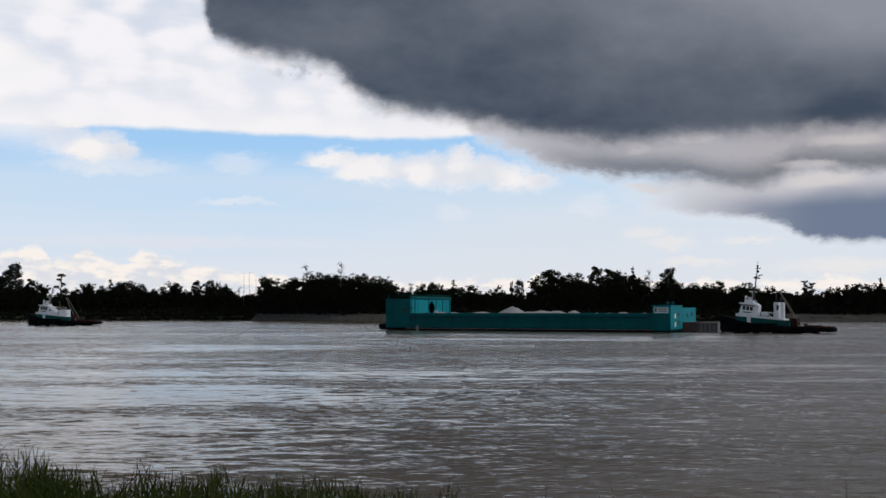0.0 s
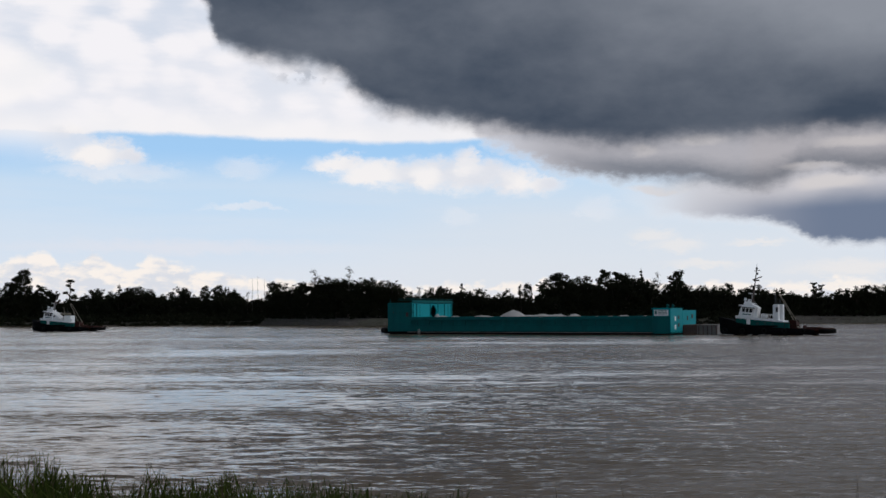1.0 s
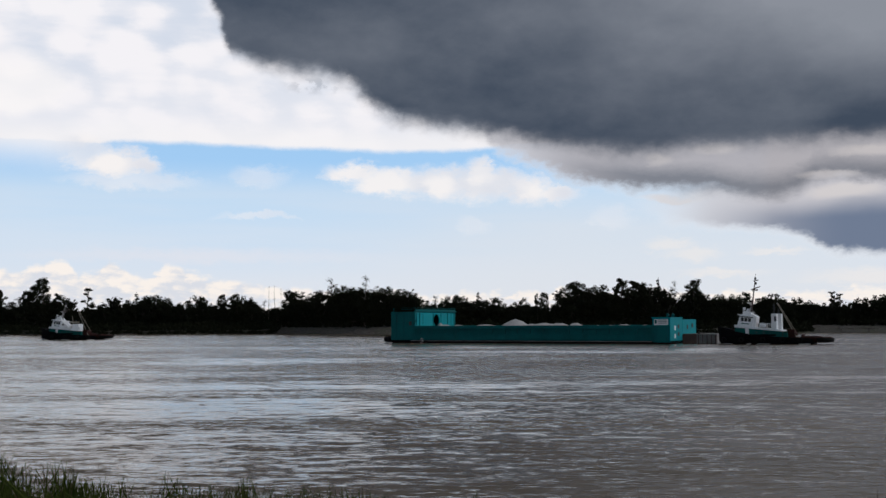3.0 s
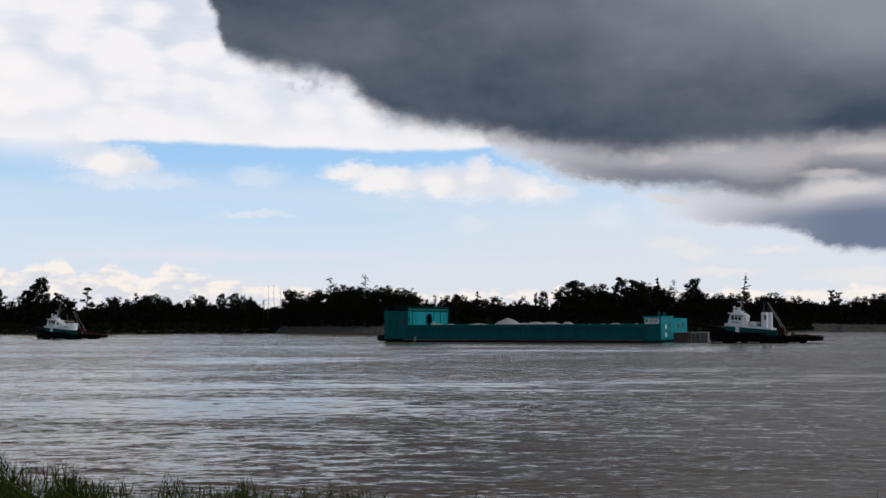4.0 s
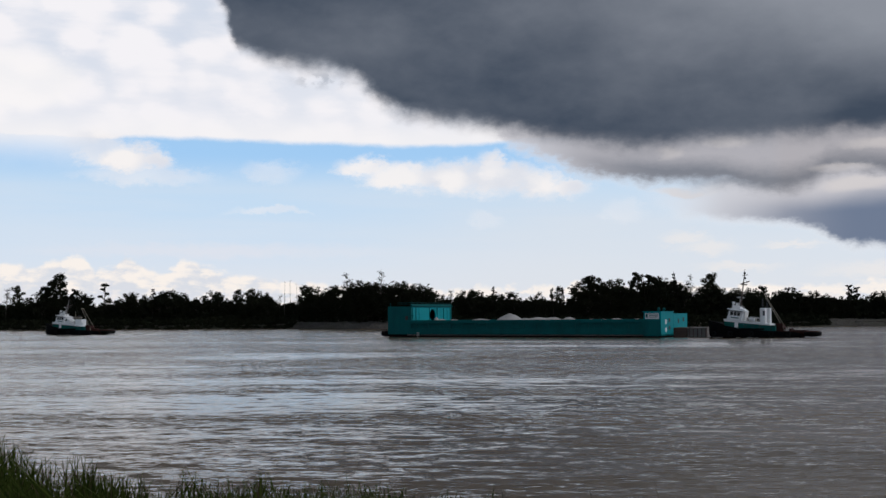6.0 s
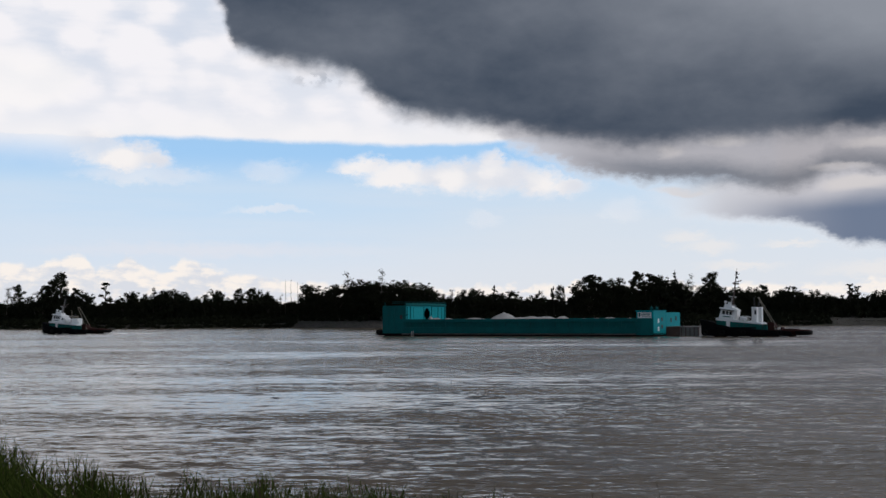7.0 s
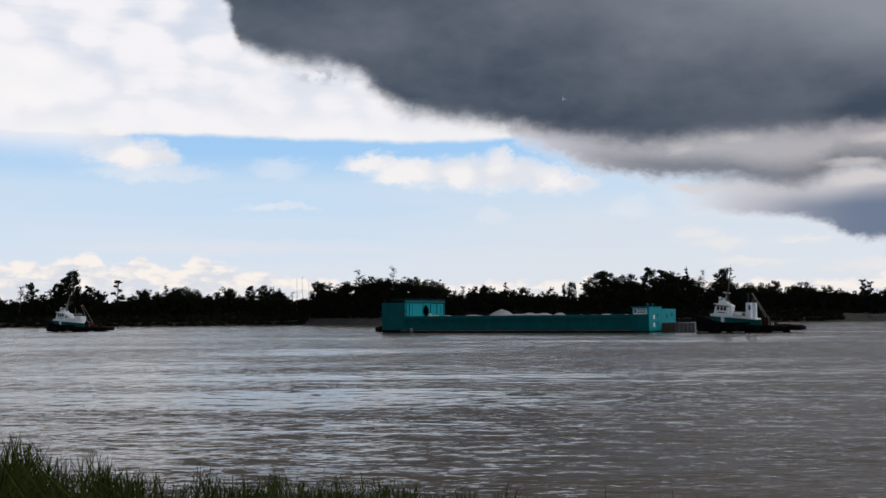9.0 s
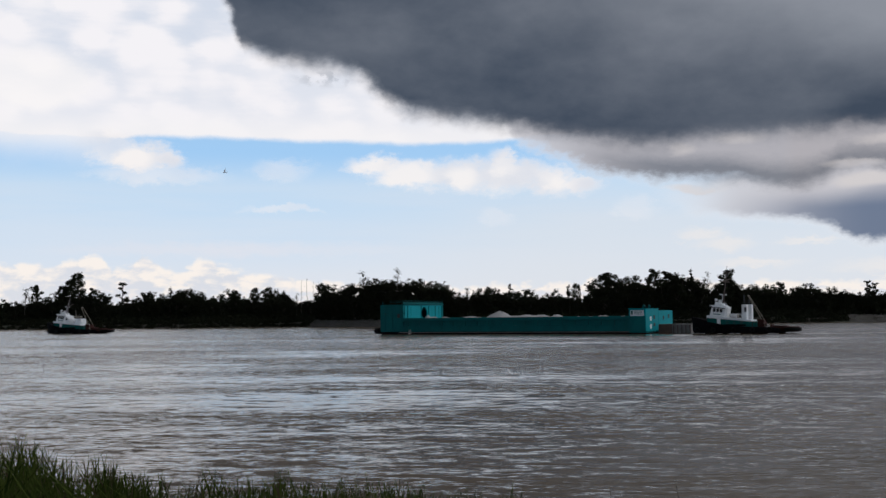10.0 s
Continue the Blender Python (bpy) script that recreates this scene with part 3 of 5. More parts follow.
# ---- trees ----
def clumps(bm, rng, c, r, n, size, flat=1.0):
    """Leaf sprays scattered in an oval cloud round c."""
    for _ in range(n):
        d = Vector((rng.gauss(0, 1), rng.gauss(0, 1), rng.gauss(0, 1))).normalized() * (rng.random() ** 0.45)
        p = Vector(c) + Vector((d.x * r[0], d.y * r[1], d.z * r[2]))
        u = Vector((rng.gauss(0, 1), rng.gauss(0, 1), rng.gauss(0, flat))).normalized()
        w = u.orthogonal().normalized()
        w = (Matrix.Rotation(rng.uniform(0, 6.28), 3, u) @ w)
        s = size * rng.uniform(0.6, 1.4)
        bm.faces.new([bm.verts.new(p + o) for o in (u * s, w * s * 0.62, -u * s * 0.8, -w * s * 0.55)])


def broad_tree(seed, label, dense=True):
    """A round-headed tree, 10 m high, with an uneven rim of twigs."""
    rng = random.Random(seed)
    t = thing("broadleaf_tree", label, "tree", "trees of the far bank")
    bt, bc = bmesh.new(), bmesh.new()
    tube(bt, (0, 0, -0.6), (0.1, 0, 4.2), 0.26, 0.16)
    lean = rng.uniform(-0.6, 0.6)
    for i in range(15):
        a = rng.uniform(0, 6.28)
        z = rng.uniform(1.4, 8.7)
        k = 1 - abs(z - 4.8) / 6.0
        rr = 2.8 * k * rng.uniform(0.55, 1.15)
        c = (rr * math.cos(a) + lean * z * 0.08, rr * math.sin(a), z)
        tube(bt, (0.05, 0, max(1.2, z * 0.5)), c, 0.1, 0.03, 5)
        s = rng.uniform(0.6, 1.35)
        if not dense:
            clumps(bc, rng, c, (s, s, s * 0.85), 45, 0.42)
            continue
        clumps(bc, rng, c, (s, s, s * 0.8), 130, 0.21)
        for _ in range(5):
            b = Vector((rng.gauss(0, 1), rng.gauss(0, 1), rng.gauss(0.5, 0.8))).normalized()
            e = Vector(c) + b * s * rng.uniform(0.9, 1.5)
            tube(bt, c, e, 0.03, 0.01, 4)
            q = rng.uniform(0.2, 0.45)
            clumps(bc, rng, e, (q * 1.25, q * 1.25, q), 24, 0.15)
    clumps(bc, rng, (0, 0, 4.0), (2.3, 2.3, 3.2), 320 if dense else 180, 0.42)
    clumps(bc, rng, (0.2 + lean * 0.7, 0, 8.9), (0.8, 0.8, 0.9), 90, 0.2)
    part("trunk", bt, M_BARK, t)
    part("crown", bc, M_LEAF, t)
    return t


def conifer_tree(seed, label):
    """A ragged spruce or fir, 10 m high, its layers of boughs apart."""
    rng = random.Random(seed)
    t = thing("conifer_tree", label, "tree", "trees of the far bank")
    bt, bc = bmesh.new(), bmesh.new()
    tube(bt, (0, 0, -0.6), (0, 0, 9.7), 0.24, 0.03)
    z = 1.0
    while z < 9.7:
        k = (10 - z) / 9
        for _ in range(6 if k > 0.3 else 4):
            a = rng.uniform(0, 6.28)
            rr = (2.0 * k ** 0.85 + 0.12) * rng.uniform(0.45, 1.25)
            e = (rr * math.cos(a), rr * math.sin(a), z - 0.15 * rr + rng.uniform(-0.1, 0.3))
            tube(bt, (0, 0, z), e, 0.05, 0.015, 4)
            for s in (0.3, 0.55, 0.8, 1.0):
                clumps(bc, rng, (e[0] * s, e[1] * s, z + (e[2] - z) * s), (0.32 * k + 0.08, 0.32 * k + 0.08, 0.16), 10, 0.12 + 0.14 * k)
        z += 0.38 + 0.3 * rng.random()
    clumps(bc, rng, (0, 0, 9.7), (0.06, 0.06, 0.5), 12, 0.1)
    part("trunk", bt, M_BARK, t)
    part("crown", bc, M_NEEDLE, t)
    return t


def ragged_tree(seed, label):
    """A tall old tree, 10 m high: tufts of leaf on upswept limbs, with sky between them."""
    rng = random.Random(seed)
    t = thing("ragged_tree", label, "tree", "trees of the far bank")
    bt, bc = bmesh.new(), bmesh.new()
    tube(bt, (0, 0, -0.6), (0.15, 0, 9.4), 0.26, 0.05)
    for i in range(24):
        z = 2.2 + 7.0 * i / 23 + rng.uniform(-0.2, 0.2)
        a = i * 2.4 + rng.uniform(-0.5, 0.5)
        rr = (2.3 * (1 - (z / 11.5) ** 2) + 0.1) * rng.uniform(0.5, 1.15)
        e = Vector((rr * math.cos(a), rr * math.sin(a), z + 0.35 * rr))
        tube(bt, (0.1, 0, z), e, 0.08, 0.025, 5)
        s = rng.uniform(0.45, 0.95)
        clumps(bc, rng, e, (s, s, s * 0.75), 120, 0.16)
        clumps(bc, rng, e * 0.6 + Vector((0, 0, z * 0.4)), (s * 0.8, s * 0.8, s * 0.6), 50, 0.17)
    clumps(bc, rng, (0.15, 0, 9.5), (0.28, 0.28, 0.55), 50, 0.14)
    clumps(bc, rng, (0, 0, 3.0), (1.7, 1.7, 2.4), 220, 0.36)
    part("trunk", bt, M_BARK, t)
    part("crown", bc, M_LEAF, t)
    return t


def flat_top_tree(seed, label):
    """A bare stem with a one-sided tier or two of leaf at its head, 10 m high."""
    rng = random.Random(seed)
    t = thing("flat_topped_tree", label, "tree", "trees of the far bank")
    bt, bc = bmesh.new(), bmesh.new()
    tube(bt, (0, 0, -0.6), (0.2, 0, 5.5), 0.2, 0.14)
    tube(bt, (0.2, 0, 5.5), (-0.1, 0.1, 9.5), 0.14, 0.05)
    for z, x0, x1, n in ((9.6, -1.1, 1.1, 9), (8.5, 0.2, 1.5, 6), (7.4, -0.9, 0.2, 4), (6.6, 0.4, 2.0, 5)):
        for _ in range(n):
            e = (rng.uniform(x0, x1), rng.uniform(-0.8, 0.8), z + rng.uniform(-0.25, 0.25))
            tube(bt, (0, 0, z - 0.9), e, 0.06, 0.02, 4)
            clumps(bc, rng, e, (0.5, 0.5, 0.26), 48, 0.14)
    clumps(bc, rng, (0, 0, 3.0), (1.1, 1.1, 2.0), 160, 0.3)
    part("trunk", bt, M_BARK, t)
    part("crown", bc, M_LEAF, t)
    return t


def dead_tree(seed, label):
    """A dead grey pole with a few broken twigs, 10 m high."""
    rng = random.Random(seed)
    t = thing("dead_tree", label, "tree", "trees of the far bank")
    bt = bmesh.new()
    tube(bt, (0, 0, -0.6), (rng.uniform(-0.2, 0.2), 0, 5.5), 0.09, 0.065, 6)
    tube(bt, (0, 0, 5.4), (rng.uniform(-0.3, 0.3), 0, 10), 0.065, 0.03, 6)
    part("trunk", bt, M_PALEBARK, t)
    for i in range(7):
        z, a = rng.uniform(5, 9.6), rng.uniform(0, 6.28)
        part("twig", tube_bm((0, 0, z), (0.7 * math.cos(a), 0.7 * math.sin(a), z + rng.uniform(0.1, 0.5)), 0.035, 0.012, n=4), M_PALEBARK, t)
    return t


def poplar_tree(seed, label):
    """A slim upright poplar, 10 m high."""
    rng = random.Random(seed)
    t = thing("poplar_tree", label, "tree", "trees of the far bank")
    bt, bc = bmesh.new(), bmesh.new()
    tube(bt, (0, 0, -0.6), (0, 0, 8.8), 0.2, 0.04)
    for i in range(26):
        a, z = rng.uniform(0, 6.28), rng.uniform(2.5, 9.4)
        rr = rng.uniform(0.2, 1.1)
        e = (rr * math.cos(a), rr * math.sin(a), z)
        tube(bt, (0, 0, z - 1.2), e, 0.05, 0.015, 4)
        clumps(bc, rng, e, (0.45, 0.45, 0.8), 26, 0.26)
    part("trunk", bt, M_BARK, t)
    part("crown", bc, M_LEAF, t)
    return t


def sparse_tree(seed, label, leaves=10):
    """A thin half-bare tree with a few tufts of leaf, 10 m high."""
    rng = random.Random(seed)
    t = thing("sparse_tree", label, "tree", "trees of the far bank")
    bt, bc = bmesh.new(), bmesh.new()
    p = Vector((0, 0, -0.6))
    for i in range(8):
        q = p + Vector((rng.uniform(-0.16, 0.16), rng.uniform(-0.16, 0.16), 1.3))
        tube(bt, p, q, 0.2 - 0.022 * i, 0.2 - 0.022 * (i + 1), 6)
        if i > 2:
            for _ in range(6):
                a = rng.uniform(0, 6.28)
                rr = rng.uniform(0.4, 2.0) * (1.25 - i / 9)
                e = q + Vector((rr * math.cos(a), rr * math.sin(a), rng.uniform(0.2, 1.0)))
                tube(bt, q, e, 0.06, 0.015, 4)
                if rng.random() < leaves / 10:
                    clumps(bc, rng, e, (0.9, 0.9, 0.6), 24, 0.14)
        p = q
    part("trunk", bt, M_PALEBARK, t)
    part("crown", bc, M_LEAF, t)
    return t


BROAD = [broad_tree(s, "dense dark green broadleaf tree on the far bank") for s in (1, 2, 3, 4, 5, 6)]
BACK = [broad_tree(s, "shaded broadleaf tree behind the first row", False) for s in (41, 42)]
CONIFER = [conifer_tree(s, "dark pointed conifer standing in the far wood") for s in (11, 12, 13)]
POPLAR = [poplar_tree(s, "slim upright poplar rising from the far wood") for s in (21, 22)]
SPARSE = [sparse_tree(s, "thin half-bare tree with tufts of leaf", k) for s, k in ((31, 9), (32, 7))]
RAGGED = [ragged_tree(s, "tall ragged tree with open tufts of leaf") for s in (51, 52, 53)]
FLAT = [flat_top_tree(s, "bare-stemmed tree with a flat one-sided top") for s in (61, 62)]
DEAD = [dead_tree(s, "dead grey pole of a tree with broken twigs") for s in (71, 72)]
USED = set()


def plant(kinds, x, h, rng, back=0.0, wide=1.0):
    """One tree of height h on the far bank."""
    src = next((k for k in kinds if k.name not in USED), None) or rng.choice(kinds)
    y = shore(x) + 13 + back
    s = h / 10.0
    w = s * wide * rng.uniform(0.9, 1.15)
    m = Matrix.Translation((x, y, bank_z(x, y))) @ Matrix.Rotation(rng.uniform(0, 6.28), 4, "Z") @ Matrix.Diagonal((w, w, s, 1))
    if src.name not in USED:
        USED.add(src.name)
        src.matrix_basis = m
        return src
    return copy_thing(src, m @ Matrix.Diagonal((1 / src.scale.x, 1 / src.scale.y, 1 / src.scale.z, 1)))


# along the bank: metres to the right, height, kind (b broad, c conifer, p poplar, s sparse, r ragged, f flat-topped, d dead)
STANDS = [
    [(-201.5, 9.5, "b"), (-197.7, 8.6, "b"), (-194.3, 12.2, "s"), (-188.6, 14.6, "r"), (-187.5, 8.6, "b"), (-184.1, 9.5, "b"), (-180.1, 12.2, "b"), (-176.9, 14.2, "r"), (-174.2, 16.6, "r"), (-171.4, 19.5, "r"), (-169.9, 12.7, "b"), (-167.2, 10.9, "b"), (-164.9, 13.1, "r"), (-163.1, 12.7, "b"), (-160.2, 9.1, "b"), (-156.5, 7.7, "b")],
    [(-152.9, 15.2, "f"), (-150.7, 10, "b"), (-147.5, 8.6, "b"), (-144.3, 11.6, "b"), (-141.2, 12.2, "b"), (-137.8, 10.9, "b"), (-133.7, 13.1, "c"), (-130.5, 12.5, "b"), (-127.1, 12.7, "b"), (-124.9, 13.1, "b"), (-121.2, 11.6, "b"), (-119, 11.6, "b"), (-115.8, 9.7, "b"), (-112.9, 9.5, "b"), (-109.5, 12.5, "b"), (-106.1, 11.8, "r")],
    [(-103.1, 9.5, "b"), (-99.3, 12.2, "r"), (-97, 11.1, "b"), (-93.6, 12.7, "r"), (-90.1, 12.2, "b"), (-87, 11.7, "b"), (-83.6, 7.7, "b"), (-80.3, 9, "s"), (-78.3, 15.4, "d"), (-76.3, 15.8, "d"), (-73.5, 14.6, "d"), (-70.6, 14.2, "d"), (-72.7, 9.3, "b"), (-69.4, 13.2, "r"), (-66.9, 13.8, "b"), (-63.9, 10.3, "b"), (-60.9, 11.1, "b")],
    [(-58.4, 12.3, "b"), (-55.5, 13.7, "b"), (-51.6, 15.6, "s"), (-48.8, 14.6, "b"), (-45.6, 15.4, "b"), (-42.4, 14.7, "b"), (-39.3, 14.4, "b"), (-37.1, 16.2, "s"), (-34.1, 13.3, "b"), (-31.2, 14.1, "b"), (-28.3, 14.3, "b"), (-25.4, 13.4, "b"), (-22.5, 13.2, "b"), (-20.5, 12.4, "b"), (-17.8, 10.2, "b"), (-14.7, 9.5, "b")],
    [(-11.1, 9.5, "s"), (-9.4, 8.3, "b"), (-6.5, 10.8, "b"), (-4.1, 11.4, "b"), (-0.8, 10.4, "b"), (3.9, 12, "c"), (6.8, 8.9, "b"), (10.4, 10.2, "b"), (13.5, 8.1, "b"), (17.2, 8.7, "b"), (20.1, 10.2, "b"), (23.1, 7.1, "b"), (25.2, 11.4, "p"), (26.8, 11.8, "p"), (28.4, 11.4, "p"), (30.9, 7.5, "b")],
    [(33, 7.1, "b"), (35, 13.6, "b"), (37.2, 15.1, "r"), (40.1, 14.9, "r"), (42.8, 13.8, "b"), (45.8, 14.5, "b"), (48.7, 14.7, "b"), (50.8, 11.8, "b"), (52.8, 12.2, "b"), (55.5, 16.3, "r"), (58.5, 13.6, "b"), (61, 15.5, "r"), (63.4, 15.7, "b"), (65.5, 13.6, "c"), (68.8, 16.7, "c"), (71.2, 13.4, "b")],
    [(74.9, 13.6, "s"), (77.8, 11.4, "b"), (79.4, 13.6, "c"), (81.5, 15.9, "r"), (83.5, 12.8, "b"), (86.4, 11.2, "b"), (89.6, 10.8, "b"), (92.5, 11, "b"), (95.4, 10.8, "b"), (97.8, 10.6, "b"), (100.7, 11.2, "r"), (103.6, 9.5, "b"), (106, 10.2, "b"), (108.5, 11.2, "b"), (111.3, 11.2, "b"), (114.2, 9.1, "b")],
    [(117.1, 9.5, "b"), (119.9, 9.7, "b"), (122.4, 8.7, "b"), (125.3, 7.3, "b"), (128.1, 7.9, "b"), (130.4, 11.4, "f"), (131.8, 10.2, "b"), (134.3, 10.6, "f"), (137.5, 7.9, "b"), (140.4, 9.5, "b"), (143.3, 9.3, "b"), (146.1, 10.4, "b"), (149, 9.5, "b"), (151.5, 11, "b"), (154.3, 10.4, "b"), (157.2, 10.8, "b")],
    [(158.8, 12.8, "c"), (161.9, 11.2, "b"), (165.4, 10.2, "b"), (169.1, 11.2, "b"), (173.1, 10.4, "b")],
]


def build_wood():
    rng = random.Random(8)
    kinds = {"b": BROAD, "c": CONIFER, "p": POPLAR, "s": SPARSE, "r": RAGGED, "f": FLAT, "d": DEAD}
    for stand in STANDS:
        for x, h, k in stand:
            plant(kinds[k], x, h * 1.03, rng, rng.uniform(0, 4), {"b": 1.2, "c": 1.15, "p": 0.85, "s": 0.9, "r": 0.95, "f": 0.95, "d": 0.7}[k])
    tops = sorted((x, h) for stand in STANDS for x, h, k in stand if k in "bc")
    xs, hs = [a for a, b in tops], [b for a, b in tops]
    x = -262.0
    while x < 215:
        h = float(np.interp(x, xs, hs))
        plant(BROAD[:2] + BACK, x, max(4.0, h * rng.uniform(0.66, 0.88)), rng, rng.uniform(-2.0, 2.0), 1.3)
        plant(BACK, x + 1.5, max(5.0, h * rng.uniform(0.78, 0.92)), rng, rng.uniform(6, 12), 1.4)
        x += rng.uniform(3.0, 4.6)


build_wood()


def build_undergrowth():
    """Bushes and the deep shade of the wood behind the first trees, too many to count."""
    rng = random.Random(3)
    bm = bmesh.new()
    x = -280.0
    while x < 230:
        y = shore(x) + 11 + rng.uniform(-2, 3)
        r = rng.uniform(1.2, 2.6)
        clumps(bm, rng, (x, y, bank_z(x, y) + r * 0.5), (r * 1.3, r, r), 60, 0.55)
        if x < -72 or -15 < x < 120:
            for _ in range(2):
                yy = shore(x) + rng.uniform(-0.3, 1.2)
                clumps(bm, rng, (x + rng.uniform(-1, 1), yy, bank_z(x, yy) + 0.35), (1.3, 0.8, 0.75), 40, 0.4)
            yy = shore(x) + 3 + rng.uniform(-1, 3)
            clumps(bm, rng, (x, yy, bank_z(x, yy) + 0.7), (1.9, 1.4, 1.2), 70, 0.5)
            clumps(bm, rng, (x + 0.8, yy + 4, bank_z(x, yy + 4) + 0.9), (1.9, 1.6, 1.5), 60, 0.6)
        for k in range(2):
            clumps(bm, rng, (x, y + 12 + 8 * k, bank_z(x, y + 10) + 3.4), (2.4, 2.0, 3.6), 60, 0.95)
        x += rng.uniform(1.4, 2.4)
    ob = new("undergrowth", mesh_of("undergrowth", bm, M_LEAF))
    tagged(ob, "dark bushes and undergrowth along the far bank", "bushes", "", "stuff")


build_undergrowth()


def build_riprap():
    """Broken stone and drift on the open stretches of the far bank."""
    rng = random.Random(17)
    bm = bmesh.new()
    for _ in range(900):
        x = rng.choice((rng.uniform(-86, -12), rng.uniform(112, 190)))
        y = shore(x) + abs(rng.gauss(0, 5))
        r = rng.uniform(0.15, 0.5)
        c = Vector((x, y, bank_z(x, y) + 0.1 * r))
        pts = [bm.verts.new(c + Vector((dx * r * rng.uniform(0.6, 1.3), dy * r * rng.uniform(0.6, 1.3), dz * r * rng.uniform(0.4, 0.8)))) for dx, dy, dz in ((1, 0, 0), (0, 1, 0), (-1, 0, 0), (0, -1, 0), (0, 0, 1), (0, 0, -1))]
        for i in range(4):
            bm.faces.new((pts[i], pts[(i + 1) % 4], pts[4]))
            bm.faces.new((pts[(i + 1) % 4], pts[i], pts[5]))
    for _ in range(26):
        x = rng.choice((rng.uniform(-86, -12), rng.uniform(112, 190)))
        y = shore(x) + rng.uniform(3, 9)
        z = bank_z(x, y) + 0.15
        a = rng.uniform(-0.4, 0.4)
        ln = rng.uniform(1.5, 5)
        tube(bm, (x, y, z), (x + ln * math.cos(a), y + ln * math.sin(a), z + rng.uniform(-0.1, 0.25)), 0.16, 0.1, 6)
    tagged(new("riprap", mesh_of("riprap", bm, M_STONE)), "grey broken stone and driftwood on the far bank", "stones", "", "stuff")


build_riprap()


# ---- barge ----
def build_barge():
    """x runs to the stern, y to the far side; the centre of the waterline is at the origin."""
    L, W = 29.0, 9.2
    b = thing("gravel_barge", "long teal steel barge loaded with pale gravel", "barge")
    bm = bmesh.new()
    prism(bm, [(-L - 1.2, 0.9), (-L - 1.0, 0.2), (-L + 1.5, -1.2), (L, -1.2), (L, 0.55), (-L - 1.0, 0.55)], -W, W)
    part("lower_hull", bm, M_BLACK, b, "black lower hull")
    part("waterline_stripe", cube_bm(-L + 4.5, L - 3.4, -W - 0.05, -W + 0.02, 0.36, 0.48, 0.02), M_GREY, b, "pale line along the hull")
    # bow rubbing fender
    bm = bmesh.new()
    tube(bm, (-L - 1.1, -W, 0.75), (-L - 1.1, W, 0.75), 0.55, 0.55, 10)
    part("bow_fender", bm, M_RUBBER, b, "black rubber bow fender")
    # side walls of the cargo box
    for y0, y1 in ((-W + 0.22, -W + 0.5), (W - 0.3, W)):
        part("side_wall", cube_bm(-L + 5, L - 3.3, y0, y1, 0.55, 3.35, 0.03), M_TEAL, b)
    part("gunwale", cube_bm(-L + 5, L - 3.3, -W - 0.25, -W + 0.5, 2.72, 3.42, 0.05), M_TEAL, b)
    part("gunwale", cube_bm(-L + 5, L - 3.3, W - 0.4, W + 0.2, 3.0, 3.42, 0.05), M_TEAL, b)
    part("rubbing_strake", cube_bm(-L + 4.6, L - 3.0, -W - 0.16, -W, 0.55, 0.75, 0.03), M_TEAL, b)
    part("lower_belt", cube_bm(-L + 4.6, L - 3.3, -W - 0.12, -W + 0.25, 0.75, 1.75, 0.04), M_TEAL, b)
    part("cargo_deck", cube_bm(-L + 5, L - 3.3, -W + 0.3, W - 0.3, 0.9, 1.05, 0), M_BROWN, b)
    for i in range(18):
        x = -L + 6.6 + i * 2.65
        part("rib", cube_bm(x, x + 0.14, -W - 0.02, -W + 0.22, 1.75, 2.72, 0.02), M_TEAL, b)
    # bow house, open at its after side
    x0, x1, h = -L, -L + 5.5, 6.15
    part("bow_side", cube_bm(x0, x1, -W, -W + 0.25, 0.55, h, 0.04), M_TEAL, b)
    part("bow_side", cube_bm(x0, x1, W - 0.25, W, 0.55, h, 0.04), M_TEAL, b)
    part("bow_front", cube_bm(x0, x0 + 0.25, -W + 0.25, W - 0.25, 0.55, h, 0.04), M_TEAL, b)
    part("bow_roof", cube_bm(x0 + 0.05, x1 - 0.05, -W + 0.05, W - 0.05, h, h + 0.12, 0.03), M_TEAL, b)
    bm = bmesh.new()
    box(bm, x1 - 0.25, x1, -W + 0.25, -0.9, 1.0, h - 0.02)
    box(bm, x1 - 0.25, x1, 1.7, W - 0.25, 1.0, h - 0.02)
    box(bm, x1 - 0.25, x1, -0.9, 1.7, 1.0, 3.4)
    box(bm, x1 - 0.25, x1, -0.9, 1.7, h - 0.4, h - 0.02)
    for pts in (((-0.9, h - 0.4), (-0.9, h - 1.1), (-0.1, h - 0.4)), ((1.7, h - 0.4), (0.8, h - 0.4), (1.7, h - 1.2)), ((-0.9, 3.4), (-0.3, 3.4), (-0.9, 4.0)), ((1.7, 3.4), (1.7, 4.1), (1.0, 3.4))):
        fa = [bm.verts.new((x1 - 0.02, y, z)) for y, z in pts]
        fb = [bm.verts.new((x1 - 0.2, y, z)) for y, z in pts]
        bm.faces.new(fa)
        bm.faces.new(fb[::-1])
        for i in range(3):
            bm.faces.new((fa[i], fb[i], fb[(i + 1) % 3], fa[(i + 1) % 3]))
    part("bow_bulkhead", bm, M_TEAL_SUNLIT, b, "teal bulkhead coloured as sunlit, with a dark opening")
    for y in (-W + 0.5, -W + 1.9, -1.3, 2.2, 5.2, W - 0.8):
        part("stiffener", cube_bm(x1, x1 + 0.12, y, y + 0.16, 3.3, h - 0.1, 0.02), M_TEAL, b)
    part("bulkhead_cap", cube_bm(x1 - 0.3, x1 + 0.3, -W, W, h + 0.12, h + 0.3, 0.03), M_TEAL, b)
